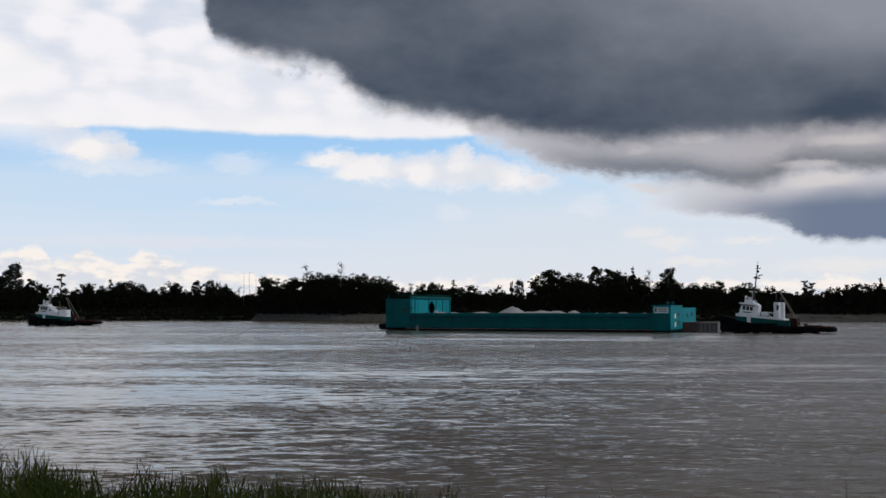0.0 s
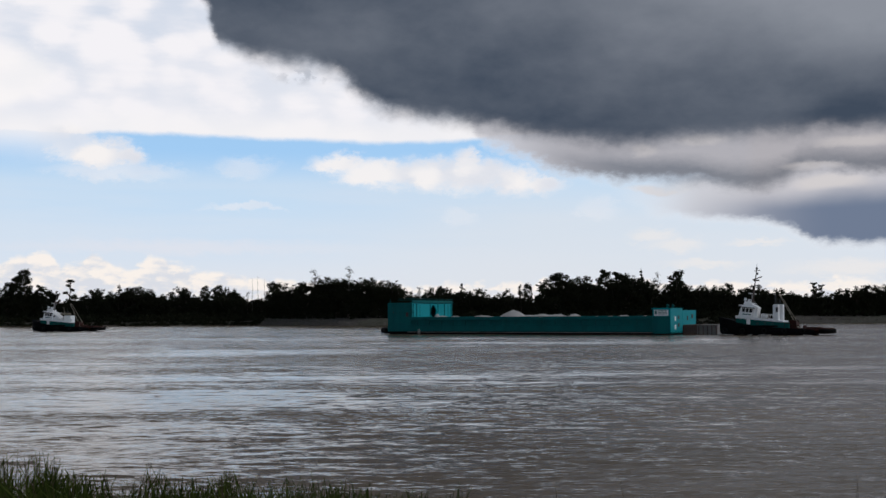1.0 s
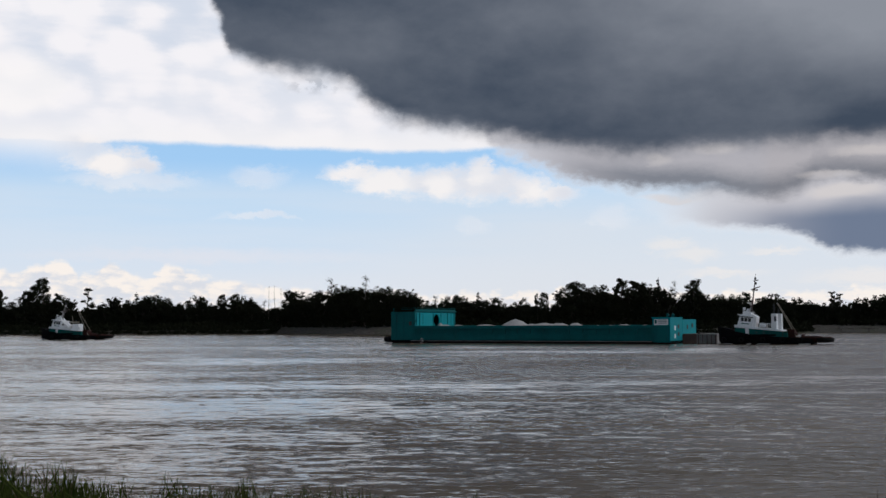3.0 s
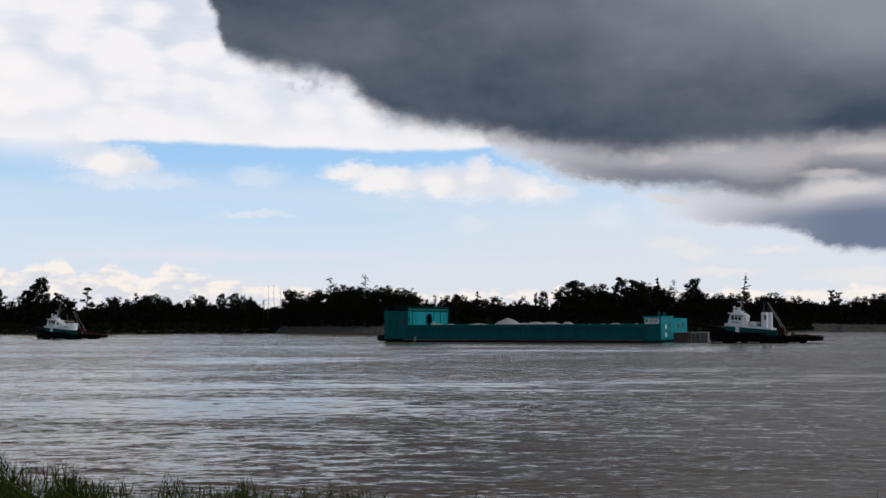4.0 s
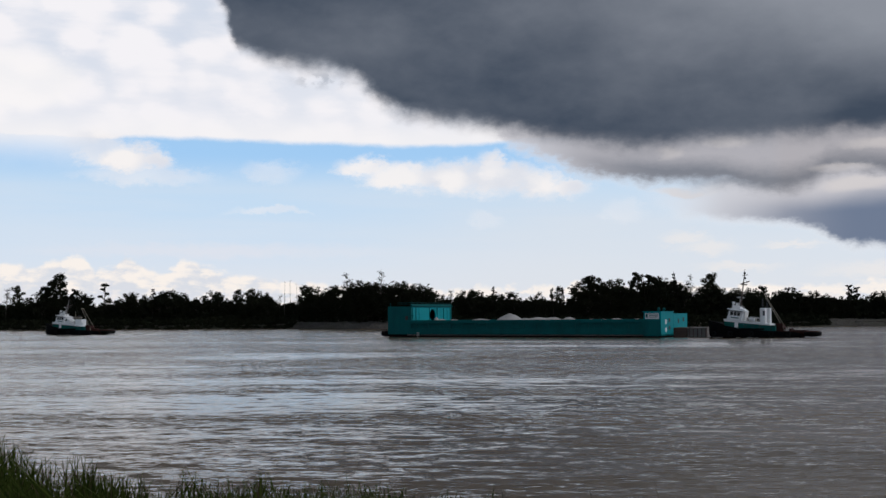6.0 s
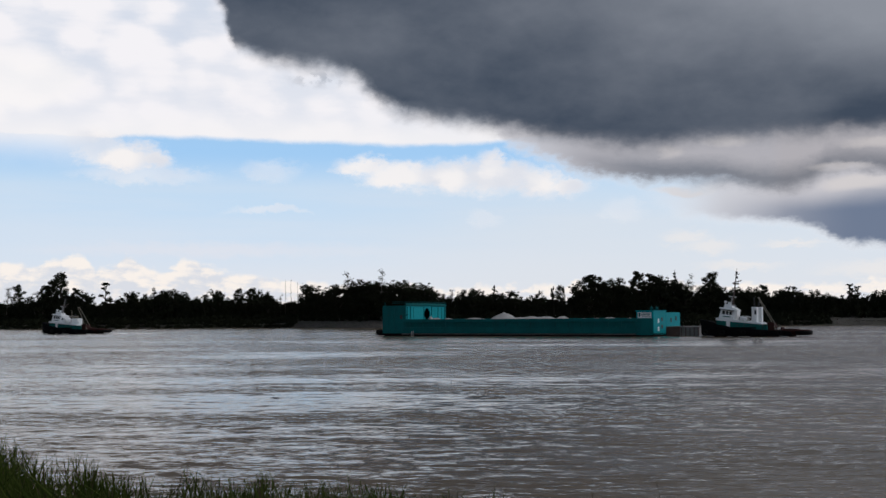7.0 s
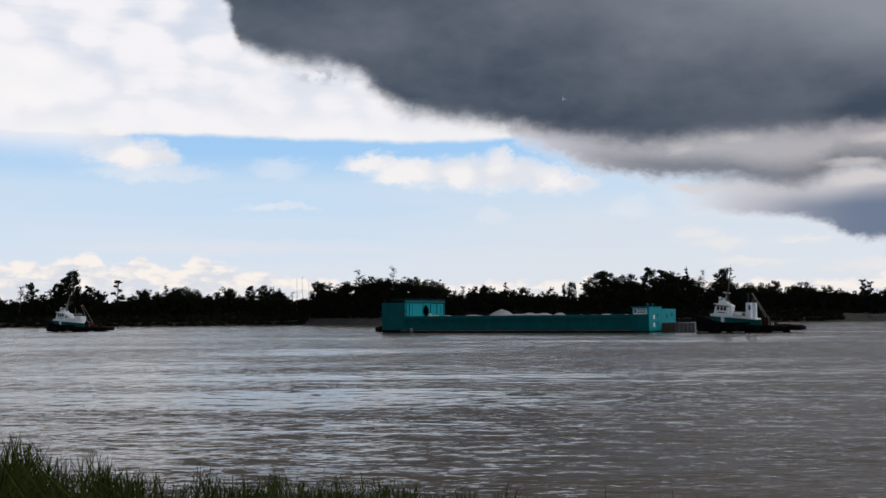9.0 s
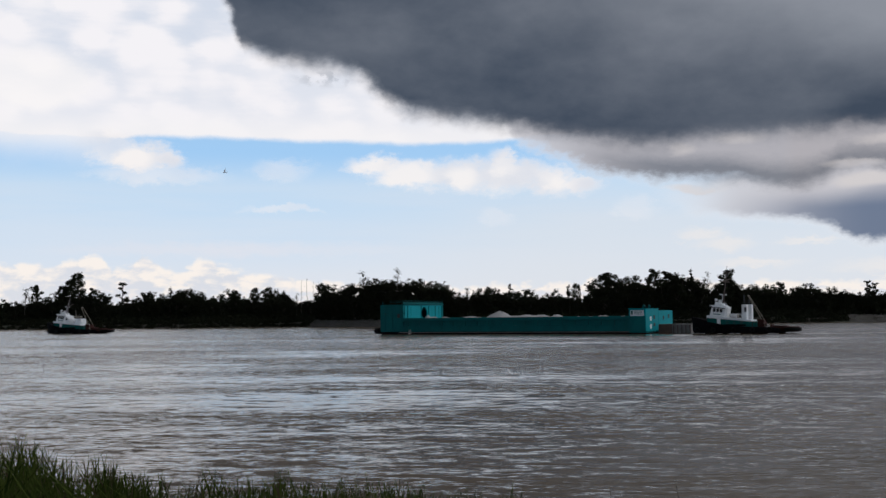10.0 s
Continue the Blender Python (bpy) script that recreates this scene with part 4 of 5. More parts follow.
    part("side_port", cube_bm(x1 - 1.35, x1 - 0.75, -W - 0.04, -W + 0.02, 3.5, 4.3, 0.02), M_DARK, b, "dark square port")
    part("ledge", cube_bm(x0 + 1.5, x1 + 0.6, -W - 0.16, -W, 4.3, 4.5, 0.03), M_TEAL, b)
    bm = bmesh.new()
    for z in (6.75, 7.05):
        tube(bm, (x0 + 2.2, -W + 0.2, z), (x1, -W + 0.2, z), 0.035, n=5)
        tube(bm, (x1, -W + 0.2, z), (x1, W - 0.2, z), 0.035, n=5)
    part("guard_rail", bm, M_TEAL, b)
    part("rail_screen", cube_bm(x1 - 0.02, x1 + 0.02, -W + 0.2, W - 0.2, h + 0.3, 6.72, 0), M_TEAL, b, "dark teal weather screen on the rail")
    part("side_seam", cube_bm(x0 + 1.2, x1 - 1.6, -W - 0.03, -W + 0.02, 4.3, 4.42, 0.01), M_DARK, b, "dark seam in the plating")
    for x in (x0 + 1.1, x0 + 2.9):
        part("side_stiffener", cube_bm(x, x + 0.14, -W - 0.07, -W + 0.02, 0.9, h - 0.2, 0.02), M_TEAL, b)
    for y in (-W + 3.4, 7.0):
        part("bulkhead_seam", cube_bm(x1, x1 + 0.05, y, y + 0.1, 3.4, h - 0.3, 0.01), M_TEAL, b)
    for y in [-W + 0.2 + i * (2 * W - 0.4) / 7 for i in range(8)]:
        part("rail_post", tube_bm((x1, y, h), (x1, y, 7.1), 0.04, n=5), M_TEAL, b)
    part("bow_post", tube_bm((x0 + 0.4, -W + 0.4, h), (x0 + 0.4, -W + 0.4, 7.0), 0.06, n=6), M_TEAL, b)
    # stern houses
    near = part("stern_house", cube_bm(L - 3.3, L, -W, -1.0, 0.2, 4.72, 0.06), M_TEAL_SUNLIT, b, "teal stern house coloured as sunlit")
    # darker teal sheet gives the house's near side its shade
    part("side_plating", cube_bm(L - 3.34, L - 0.1, -W - 0.03, -W + 0.02, 0.3, 3.35, 0.01), M_TEAL, near)
    part("roof", cube_bm(L - 3.5, L + 0.1, -W - 0.1, -0.9, 4.72, 4.86, 0.03), M_TEAL_SUNLIT, near)
    part("sign_board", cube_bm(L - 3.0, L - 0.4, -W - 0.07, -W, 3.45, 4.5, 0.01), M_WHITE, near, "white sign board with unreadable writing")
    for z in (3.72, 4.0, 4.28):
        part("writing_bar", cube_bm(L - 2.3, L - 0.6, -W - 0.085, -W - 0.06, z, z + 0.12, 0), M_TEAL, near)
    part("emblem", cube_bm(L - 2.85, L - 2.5, -W - 0.085, -W - 0.06, 3.7, 4.4, 0), M_TEAL, near)
    for y, z in ((-6.6, 2.5), (-6.6, 1.0)):
        part("panel", cube_bm(L, L + 0.05, y, y + 0.9, z, z + 0.8, 0.01), M_WHITE, near, "white plate")
    for y, z in ((-4.3, 2.8), (-4.3, 1.4)):
        part("vent", cube_bm(L, L + 0.06, y, y + 0.9, z, z + 0.7, 0.01), M_DARK, near, "dark vent")
    far = part("stern_house", cube_bm(L - 3.6, L - 0.1, -0.6, W, 1.5, 4.45, 0.06), M_TEAL_SUNLIT, b, "teal stern house coloured as sunlit")
    part("vent", cube_bm(L - 0.1, L - 0.04, 2.4, 3.2, 2.6, 3.4, 0.01), M_DARK, far, "dark vent")
    part("vent", cube_bm(L - 0.1, L - 0.04, 5.8, 6.8, 2.9, 3.7, 0.01), M_DARK, far, "dark vent")
    for y in (-5.5, -2.0):
        v = part("roof_ventilator", tube_bm((L - 1.6, y, 4.86), (L - 1.6, y, 5.2), 0.16, n=8), M_TEAL, b)
        part("cowl", tube_bm((L - 1.6, y, 5.2), (L - 1.35, y, 5.42), 0.26, 0.3, n=10), M_TEAL, v)
    # stern ramp
    part("stern_deck", cube_bm(L, L + 2.6, -1.0, W, -0.8, 1.75, 0.06), M_BROWN, b, "rusty brown stern deck")
    part("stern_ramp", cube_bm(L + 2.6, L + 6.4, -0.9, W - 0.2, -0.6, 1.6, 0.08), M_GREY, b, "weathered grey stern ramp")
    for i in range(5):
        x = L + 2.9 + 0.8 * i
        part("ramp_rib", cube_bm(x, x + 0.16, -1.0, -0.88, -0.4, 1.55, 0.02), M_BROWN, b)
    part("ramp_lip", cube_bm(L + 2.6, L + 6.5, -1.02, W - 0.2, 1.6, 1.74, 0.03), M_GREY, b)
    part("bollard", tube_bm((L + 3.0, -0.5, 1.6), (L + 3.0, -0.5, 2.05), 0.16, n=8), M_DARK, b)
    bm = bmesh.new()
    wr = random.Random(9)
    for i in range(24):
        x, y = -L - 1.7 + wr.uniform(0, 1.6), wr.uniform(-W - 0.3, -W + 3)
        q = wr.uniform(0.1, 0.25)
        tube(bm, (x, y, -0.04), (x + q * 3, y - 0.1, 0.08), q * 0.5, q * 0.2, 6)
    part("bow_wash", bm, M_FOAM, b, "broken white wash at the bow", True)
    # ladder at the side
    bm = bmesh.new()
    for x in (-L + 7.0, -L + 7.4):
        tube(bm, (x, -W - 0.2, 0.05), (x, -W - 0.2, 1.0), 0.03, n=5)
    for i in range(3):
        tube(bm, (-L + 7.0, -W - 0.2, 0.25 + 0.3 * i), (-L + 7.4, -W - 0.2, 0.25 + 0.3 * i), 0.025, n=5)
    part("ladder", bm, M_WHITE, b, "pale side ladder")
    # cargo
    rng = random.Random(5)
    for x, y, r, h in ((-5.4, 0, 3.4, 1.7), (-2.4, 1, 2.8, 0.62), (-18.0, 0, 4.2, 0.52), (-12.5, 1, 4.4, 0.58), (-21.8, 1.0, 3.0, 0.5), (-22.5, 0.2, 1.1, 1.0), (0.8, 0, 3.8, 0.86), (4.0, 0.5, 3.6, 0.72), (7.4, 0, 3.0, 0.74),
                       (14.6, 0, 3.4, 0.4), (17.8, 0, 3.4, 0.58), (21.0, 0.5, 2.8, 0.36), (11.2, 1.0, 3.2, 0.3)):
        bm = bmesh.new()
        n, rings = 22, 8
        top = bm.verts.new((x, y, 3.05 + h))
        last = None
        for j in range(1, rings + 1):
            k = j / rings
            row = []
            for i in range(n):
                a = 2 * math.pi * i / n
                p = Vector((x + r * 1.25 * k * math.cos(a), y + r * k * 1.2 * math.sin(a), 3.05 + h * (1 - k ** 1.15) - (k ** 2) * 1.0))
                p.z += 0.26 * noise.noise(p * 0.7) + 0.12 * noise.noise(p * 2.2)
                p.y = max(-W + 0.35, min(W - 0.35, p.y))
                row.append(bm.verts.new(p))
            for i in range(n):
                if last:
                    bm.faces.new((last[i], row[i], row[(i + 1) % n], last[(i + 1) % n]))
                else:
                    bm.faces.new((top, row[i], row[(i + 1) % n]))
            last = row
        part("gravel_mound", bm, M_GRAVEL, b, "mound of pale gravel", True)
    part("gravel_bed", cube_bm(-L + 5.05, L - 3.35, -W + 0.32, W - 0.32, 1.05, 2.75, 0), M_GRAVEL, b, "bed of pale gravel")
    return b


# ---- tugs ----
def hull_bm(stations, y_scale=1.0, levels=((0.0, 0.55), (0.35, 0.8), (0.7, 0.95), (1.0, 1.0))):
    """A hull through stations of (x, half breadth, keel z, deck z)."""
    bm = bmesh.new()
    rows = []
    for x, w, k, d in stations:
        row = [(x, -w * s * y_scale, k + (d - k) * u) for u, s in levels[::-1]]
        row += [(x, w * s * y_scale, k + (d - k) * u) for u, s in levels]
        rows.append([bm.verts.new(p) for p in row])
    n = len(rows[0])
    for a, b in zip(rows, rows[1:]):
        for j in range(n - 1):
            bm.faces.new((a[j], b[j], b[j + 1], a[j + 1]))
        bm.faces.new((a[n - 1], b[n - 1], b[0], a[0]))
    bm.faces.new(rows[0][::-1])
    bm.faces.new(rows[-1])
    bmesh.ops.recalc_face_normals(bm, faces=bm.faces)
    return bm


def build_tug(label, lead=False):
    """x runs from the bow to the stern, the waterline is z = 0."""
    t = thing("tugboat", label, "tugboat", "working tugs")
    hull = part("hull", hull_bm([(-0.2, 0.15, 0.6, 2.9), (0.5, 0.9, -0.4, 2.82), (1.6, 1.7, -1.2, 2.6), (3.2, 2.5, -1.5, 2.25), (6, 3.1, -1.6, 1.75), (10, 3.2, -1.6, 1.35),
                                 (14, 3.1, -1.5, 1.15), (16.5, 2.8, -1.0, 1.1)]), M_BLACK, t, "black steel hull", True)
    part("bow_bulwark", hull_bm([(-0.35, 0.12, 2.4, 3.15), (0.6, 1.05, 2.3, 3.0), (1.9, 1.95, 2.05, 2.75), (3.2, 2.6, 1.8, 2.4)], 1.0, ((0.0, 0.97), (1.0, 1.0))), M_BLACK, hull)
    part("rail", cube_bm(3.0, 10.5, -3.28, -3.1, 1.45, 1.75, 0.04), M_BLACK, hull)
    part("stern_deck", hull_bm([(10.2, 3.1, 0.4, 1.32), (13, 3.15, 0.35, 1.2), (16.5, 2.9, 0.3, 1.2), (18.4, 2.3, 0.35, 1.25), (19.3, 1.2, 0.5, 1.25)]), M_RUST, t, "rust red after deck", True)
    part("stern_fender", hull_bm([(17.2, 2.75, 0.25, 1.05), (18.5, 2.45, 0.25, 1.1), (19.6, 1.3, 0.35, 1.05)]), M_RUBBER, t, "black rubber stern fender", True)
    for x, y in ((1.0, -1.5), (4.4, -3.05), (8.2, -3.3), (11.6, -3.3), (14.6, -3.2)):
        part("tyre", ring_bm((x, y, 0.75), (0.1, 1, 0), 0.36, 0.15), M_RUBBER, t, "black tyre fender", True)
    bm = bmesh.new()
    tube(bm, (0.3, -0.5, 2.95), (2.9, -2.1, 2.35), 0.09, n=6)
    part("fore_rail", bm, M_GREY, t)
    # deckhouse and white boat deck
    bm = bmesh.new()
    prism(bm, [(3.2, 1.5), (12.2, 0.9), (12.2, 2.15), (3.2, 2.98)], -2.3, 2.3)
    house = part("deckhouse", bm, M_GREEN, t, "green deckhouse")
    part("door", cube_bm(5.0, 5.65, -2.36, -2.28, 1.5, 2.8, 0.02), M_WHITE, house, "white door")
    for x in (6.9, 8.2, 9.5):
        part("porthole", ring_bm((x, -2.31, 2.05), (0, 1, 0), 0.17, 0.04, 12, 6), M_DARK, house)
    bm = bmesh.new()
    prism(bm, [(3.1, 2.98), (11.3, 2.22), (11.3, 2.5), (7.2, 2.95), (3.1, 3.45)], -2.42, 2.42)
    part("boat_deck", bm, M_WHITE, t, "white boat deck")
    # wheelhouse
    bm = bmesh.new()
    prism(bm, [(3.5, 3.38), (6.1, 3.08), (6.3, 4.95), (3.8, 5.15)], -1.85, 1.85)
    wh = part("wheelhouse", bm, M_WHITE, t, "white wheelhouse")
    bm = bmesh.new()
    prism(bm, [(3.4, 5.15), (6.5, 4.92), (6.5, 5.06), (3.4, 5.3)], -2.05, 2.05)
    part("roof", bm, M_WHITE, wh)
    # dark strip under the overhang stands in for the eave's shade
    part("visor", cube_bm(3.42, 6.2, -2.07, -1.85, 4.86, 5.0, 0.02), M_DARK, wh, "dark strip in place of the shade under the eave")
    for x in (4.05, 4.68, 5.3):
        part("window", cube_bm(x, x + 0.5, -1.89, -1.83, 4.12, 4.78, 0.02), M_GLASS, wh, "dark wheelhouse window")
    for y in (-1.6, -0.75, 0.15, 1.0):
        part("window", cube_bm(3.6, 3.74, y, y + 0.6, 4.2, 4.8, 0.02), M_GLASS, wh, "dark wheelhouse window")
    part("name_board", cube_bm(4.2, 5.6, -1.9, -1.84, 3.66, 3.82, 0.01), M_GREEN, wh, "unreadable name board")
    if lead:
        bm = bmesh.new()
        prism(bm, [(5.2, 3.0), (8.2, 2.8), (8.0, 3.9), (6.2, 4.9), (5.2, 5.4)], -1.5, 1.5)
    else:
        bm = bmesh.new()
        prism(bm, [(5.1, 3.1), (6.6, 3.0), (6.6, 5.1), (5.9, 5.45), (5.1, 5.5)], -1.35, 1.35)
    cabin = part("after_cabin", bm, M_WHITE, t, "white after cabin")
    bm = bmesh.new()
    prism(bm, [(4.0, 5.25), (5.7, 5.12), (5.5, 5.7), (4.2, 5.95)], -1.0, 1.0)
    top = part("upper_bridge", bm, M_WHITE, t, "white upper bridge")
    part("searchlight", tube_bm((4.0, -0.8, 6.35), (4.4, -0.8, 6.35), 0.24, n=10), M_WHITE, top)
    part("bracket", tube_bm((4.2, -0.8, 5.6), (4.2, -0.8, 6.2), 0.06, n=6), M_WHITE, top)
    part("lamp_box", cube_bm(4.5, 5.0, -0.3, 0.3, 5.7, 6.4, 0.05), M_WHITE, top)
    part("radar_post", tube_bm((5.0, 0.2, 5.6), (5.1, 0.2, 7.3), 0.11, n=6), M_WHITE, top)
    part("radar_scanner", cube_bm(4.4, 5.8, 0.1, 0.3, 7.3, 7.48, 0.04), M_WHITE, top, "white radar scanner")
    part("bridge_rail", tube_bm((4.1, -1.3, 6.0), (6.3, -1.3, 5.75), 0.045, n=5), M_WHITE, top)
    for x in (4.15, 4.85, 5.55, 6.25):
        part("rail_post", tube_bm((x, -1.3, 5.05), (x, -1.3, 6.0 - 0.11 * (x - 4.1)), 0.04, n=5), M_WHITE, top)
    part("horn", tube_bm((5.4, -0.6, 5.9), (5.9, -0.6, 6.0), 0.05, 0.13, n=8), M_GREY, top)
    # the upper works follow the sheer and lean aft
    rake = Matrix(((1, 0, 0.13, -0.44), (0, 1, 0, 0), (-0.1, 0, 1, 0.38), (0, 0, 0, 1)))
    for ob in (wh, cabin, top, *wh.children, *top.children):
        ob.data.transform(rake)
    for y in (-2.3, 2.3):
        bm = bmesh.new()
        tube(bm, (7.0, y, 3.75), (10.2, y, 3.4), 0.035, n=5)
        for i in range(6):
            tube(bm, (7.0 + 0.63 * i, y, 2.85 - 0.06 * i), (7.0 + 0.63 * i, y, 3.75 - 0.07 * i), 0.028, n=5)
        part("deck_rail", bm, M_WHITE, t)
    part("life_raft", tube_bm((7.4, -1.7, 3.35), (8.5, -1.7, 3.25), 0.32, n=12), M_WHITE, t, "white life raft canister", True)
    part("locker", cube_bm(6.8, 8.2, 0.2, 1.6, 2.85, 3.65, 0.06), M_TAN, t, "buff deck locker")
    part("vent_box", cube_bm(7.2, 7.9, -0.9, 0.0, 2.85, 3.55, 0.06), M_TAN, t, "buff ventilator box")
    # mast
    tall = 12.2 if not lead else 9.9
    mast = part("mast", tube_bm((5.6, 0, 4.9), (6.5, 0, tall - 0.4), 0.17 if not lead else 0.24, 0.07 if not lead else 0.1, 8), M_MAST if not lead else M_GREY, t, "tall dark brown mast" if not lead else "grey signal mast")
    part("mast_stay", tube_bm((5.2, 0, 5.6), (5.95, 0, 8.0), 0.06, n=6), M_MAST, mast)
    part("crosstree", tube_bm((5.9, -0.9, tall - 2.5), (7.2, 0.7, tall - 1.95), 0.09, n=6), M_MAST, mast)
    part("bracket", cube_bm(5.9, 6.9, -0.12, 0.12, tall - 2.7, tall - 2.45, 0.03), M_MAST, mast)
    part("mast_light", tube_bm((6.55, 0, tall - 1.6), (6.55, 0, tall - 1.2), 0.19, n=8), M_DARK, mast)
    part("mast_light", tube_bm((6.5, 0, tall - 0.7), (6.5, 0, tall - 0.3), 0.19, n=8), M_DARK, mast)
    part("aerial", tube_bm((6.5, 0, tall - 0.4), (6.54, 0, tall + 0.35), 0.035, n=5), M_DARK, mast)
    part("yard", tube_bm((6.1, 0, tall - 0.95), (7.05, 0, tall - 0.8), 0.07, n=5), M_MAST, mast)
    # funnel
    if not lead:
        fun = part("funnel", cube_bm(9.5, 10.45, -2.05, -0.75, 2.1, 5.35, 0.1), M_WHITE, t, "white square funnel")
        part("funnel_mark", cube_bm(10.02, 10.38, -2.08, -2.03, 4.0, 4.85, 0.01), M_DARK, fun, "dark emblem")
        fun2 = part("funnel", cube_bm(9.7, 10.75, 0.75, 2.05, 2.1, 5.35, 0.1), M_WHITE, t, "white square funnel")
        part("exhaust", tube_bm((10.1, 1.4, 5.2), (10.15, 1.4, 6.3), 0.15, n=8), M_DARK, fun2)
        part("exhaust", tube_bm((9.9, -1.4, 5.2), (9.9, -1.4, 7.1), 0.13, n=8), M_DARK, fun)
    else:
        fun = part("funnel", cube_bm(9.0, 10.9, -1.3, 1.3, 2.2, 4.1, 0.15), M_WHITE, t, "low white funnel casing")
        part("exhaust", tube_bm((9.4, 0, 4.3), (9.5, 0, 5.2), 0.2, n=8), M_DARK, fun)
        part("cabin_window", cube_bm(6.3, 6.8, -1.54, -1.48, 3.7, 4.15, 0.02), M_GLASS, t, "dark cabin window")
        part("cabin_window", cube_bm(5.4, 5.9, -1.54, -1.48, 4.2, 4.65, 0.02), M_GLASS, t, "dark cabin window")
        part("workboat", hull_bm([(7.9, 0.1, 4.35, 4.85), (8.4, 0.45, 4.3, 4.8), (9.4, 0.55, 4.3, 4.75), (10.2, 0.45, 4.32, 4.75)]), M_TAN, t, "small buff workboat on the casing", True)
        part("deck_crate", cube_bm(10.5, 11.2, -1.2, -0.2, 2.3, 3.3, 0.05), M_WHITE, t, "white deck crate")
        part("after_mast", tube_bm((9.0, -0.4, 3.2), (8.6, -0.4, 6.3), 0.1, 0.06, 6), M_TAN, t)
    # towing gear
    for y in (-1.3, 1.3):
        bm = bmesh.new()
        tube(bm, (13.7, y, 1.15), (10.4, y * 0.3, 7.0), 0.07, n=6)
        part("boom_leg", bm, M_TAN, t, "buff raking boom leg")
    part("boom_head", tube_bm((10.4, -0.45, 7.0), (10.4, 0.45, 7.0), 0.11, n=6), M_TAN, t)
    w = part("towing_winch", tube_bm((12.7, -1.2, 1.7), (12.7, 1.2, 1.7), 0.7, n=14), M_RUST, t, "rusty towing winch")
    for y in (-1.3, 1.2):
        part("winch_cheek", cube_bm(12.1, 13.3, y, y + 0.14, 1.0, 2.6, 0.05), M_RUST, w)
    part("tow_bitts", cube_bm(14.4, 14.7, -1.2, 1.2, 1.1, 1.7, 0.06), M_RUST, t)
    bm = bmesh.new()
    tube(bm, (11.6, -2.9, 2.2), (14.1, -2.9, 1.7), 0.06, n=5)
    for x in (11.6, 12.8, 14.0):
        tube(bm, (x, -2.9, 1.1), (x, -2.9, 2.2 - (x - 11.6) * 0.2), 0.05, n=5)
    part("after_rail", bm, M_RUST, t)
    part("deck_gear", cube_bm(14.9, 17.4, -1.6, 1.6, 1.15, 1.4, 0.1), M_RUST, t)
    # wash along the hull
    bm = bmesh.new()
    rng = random.Random(3)
    for i in range(46):
        x = rng.choice((rng.uniform(-0.6, 2.5), rng.uniform(4.0, 9.0), rng.uniform(14.0, 15.6)))
        w = float(np.interp(x, [-1, 0, 2, 4, 16], [0.2, 0.4, 1.7, 2.75, 2.95])) + rng.uniform(0, 0.45)
        s = rng.uniform(0.1, 0.28)
        tube(bm, (x, -w, -0.03), (x + s * 3, -w - 0.05, 0.07), s * 0.5, s * 0.2, 6)
    part("bow_wash", bm, M_FOAM, t, "broken white wash at the waterline", True)
    for x, y, ln, w in ((19.4, -1.2, 3.6, 0.16), (20.2, 0.6, 5.5, 0.2), (22.5, -2.0, 4.5, 0.14), (26.0, -0.4, 7.0, 0.16), (29.0, 1.6, 6.0, 0.13)):
        bm = bmesh.new()
        rows = []
        for i in range(13):
            k = i / 12
            r = w * math.sin(math.pi * min(1, 0.04 + 0.92 * k)) * (0.7 + 0.5 * noise.noise((x + 3 * k, y, ln)))
            yy = y + 0.4 * math.sin(3 * k + x)
            rows.append([bm.verts.new((x + ln * k, yy + r * c, 0.02 + 0.28 * abs(r) * (1 - c * c))) for c in (-1, -0.5, 0, 0.5, 1)])
        for a, b in zip(rows, rows[1:]):
            for j in range(4):
                bm.faces.new((a[j], b[j], b[j + 1], a[j + 1]))
        part("wake_streak", bm, M_FOAM, t, "thin pale wake streak", True)
    return t


barge = build_barge()
tug_push = build_tug("black and green tug, white wheelhouse, tall mast, pushing the barge")
tug_lead = build_tug("black and green tug with white upperworks going ahead of the barge", True)


# ---- near bank grass ----
def blades(name, rng, rows, material, label):
    """Curved tapering blades; rows of (x, y, base z, height, lean, width)."""
    vs, fs = [], []
    for x, y, z, h, lean, w, turn in rows:
        ca, sa = math.cos(turn), math.sin(turn)
        n = 6
        i0 = len(vs)
        for i in range(n + 1):
            k = i / n
            o = lean * h * k ** 2.2
            zz = z + h * (k - 0.18 * abs(lean) * k ** 3)
            ww = w * (1 - k ** 1.6) * 0.5 + 0.0006
            px, py = x + o * ca, y + o * sa
            vs.append((px - ww * 0.9, py - ww * 0.3, zz))
            vs.append((px + ww * 0.9, py + ww * 0.3, zz))
        for i in range(n):
            a = i0 + 2 * i
            fs.append((a, a + 1, a + 3, a + 2))
    me = bpy.data.meshes.new(name)
    me.from_pydata(vs, [], fs)
    me.materials.append(material)
    for p in me.polygons:
        p.use_smooth = True
    return tagged(new(name, me), label, "grass", "", "stuff")


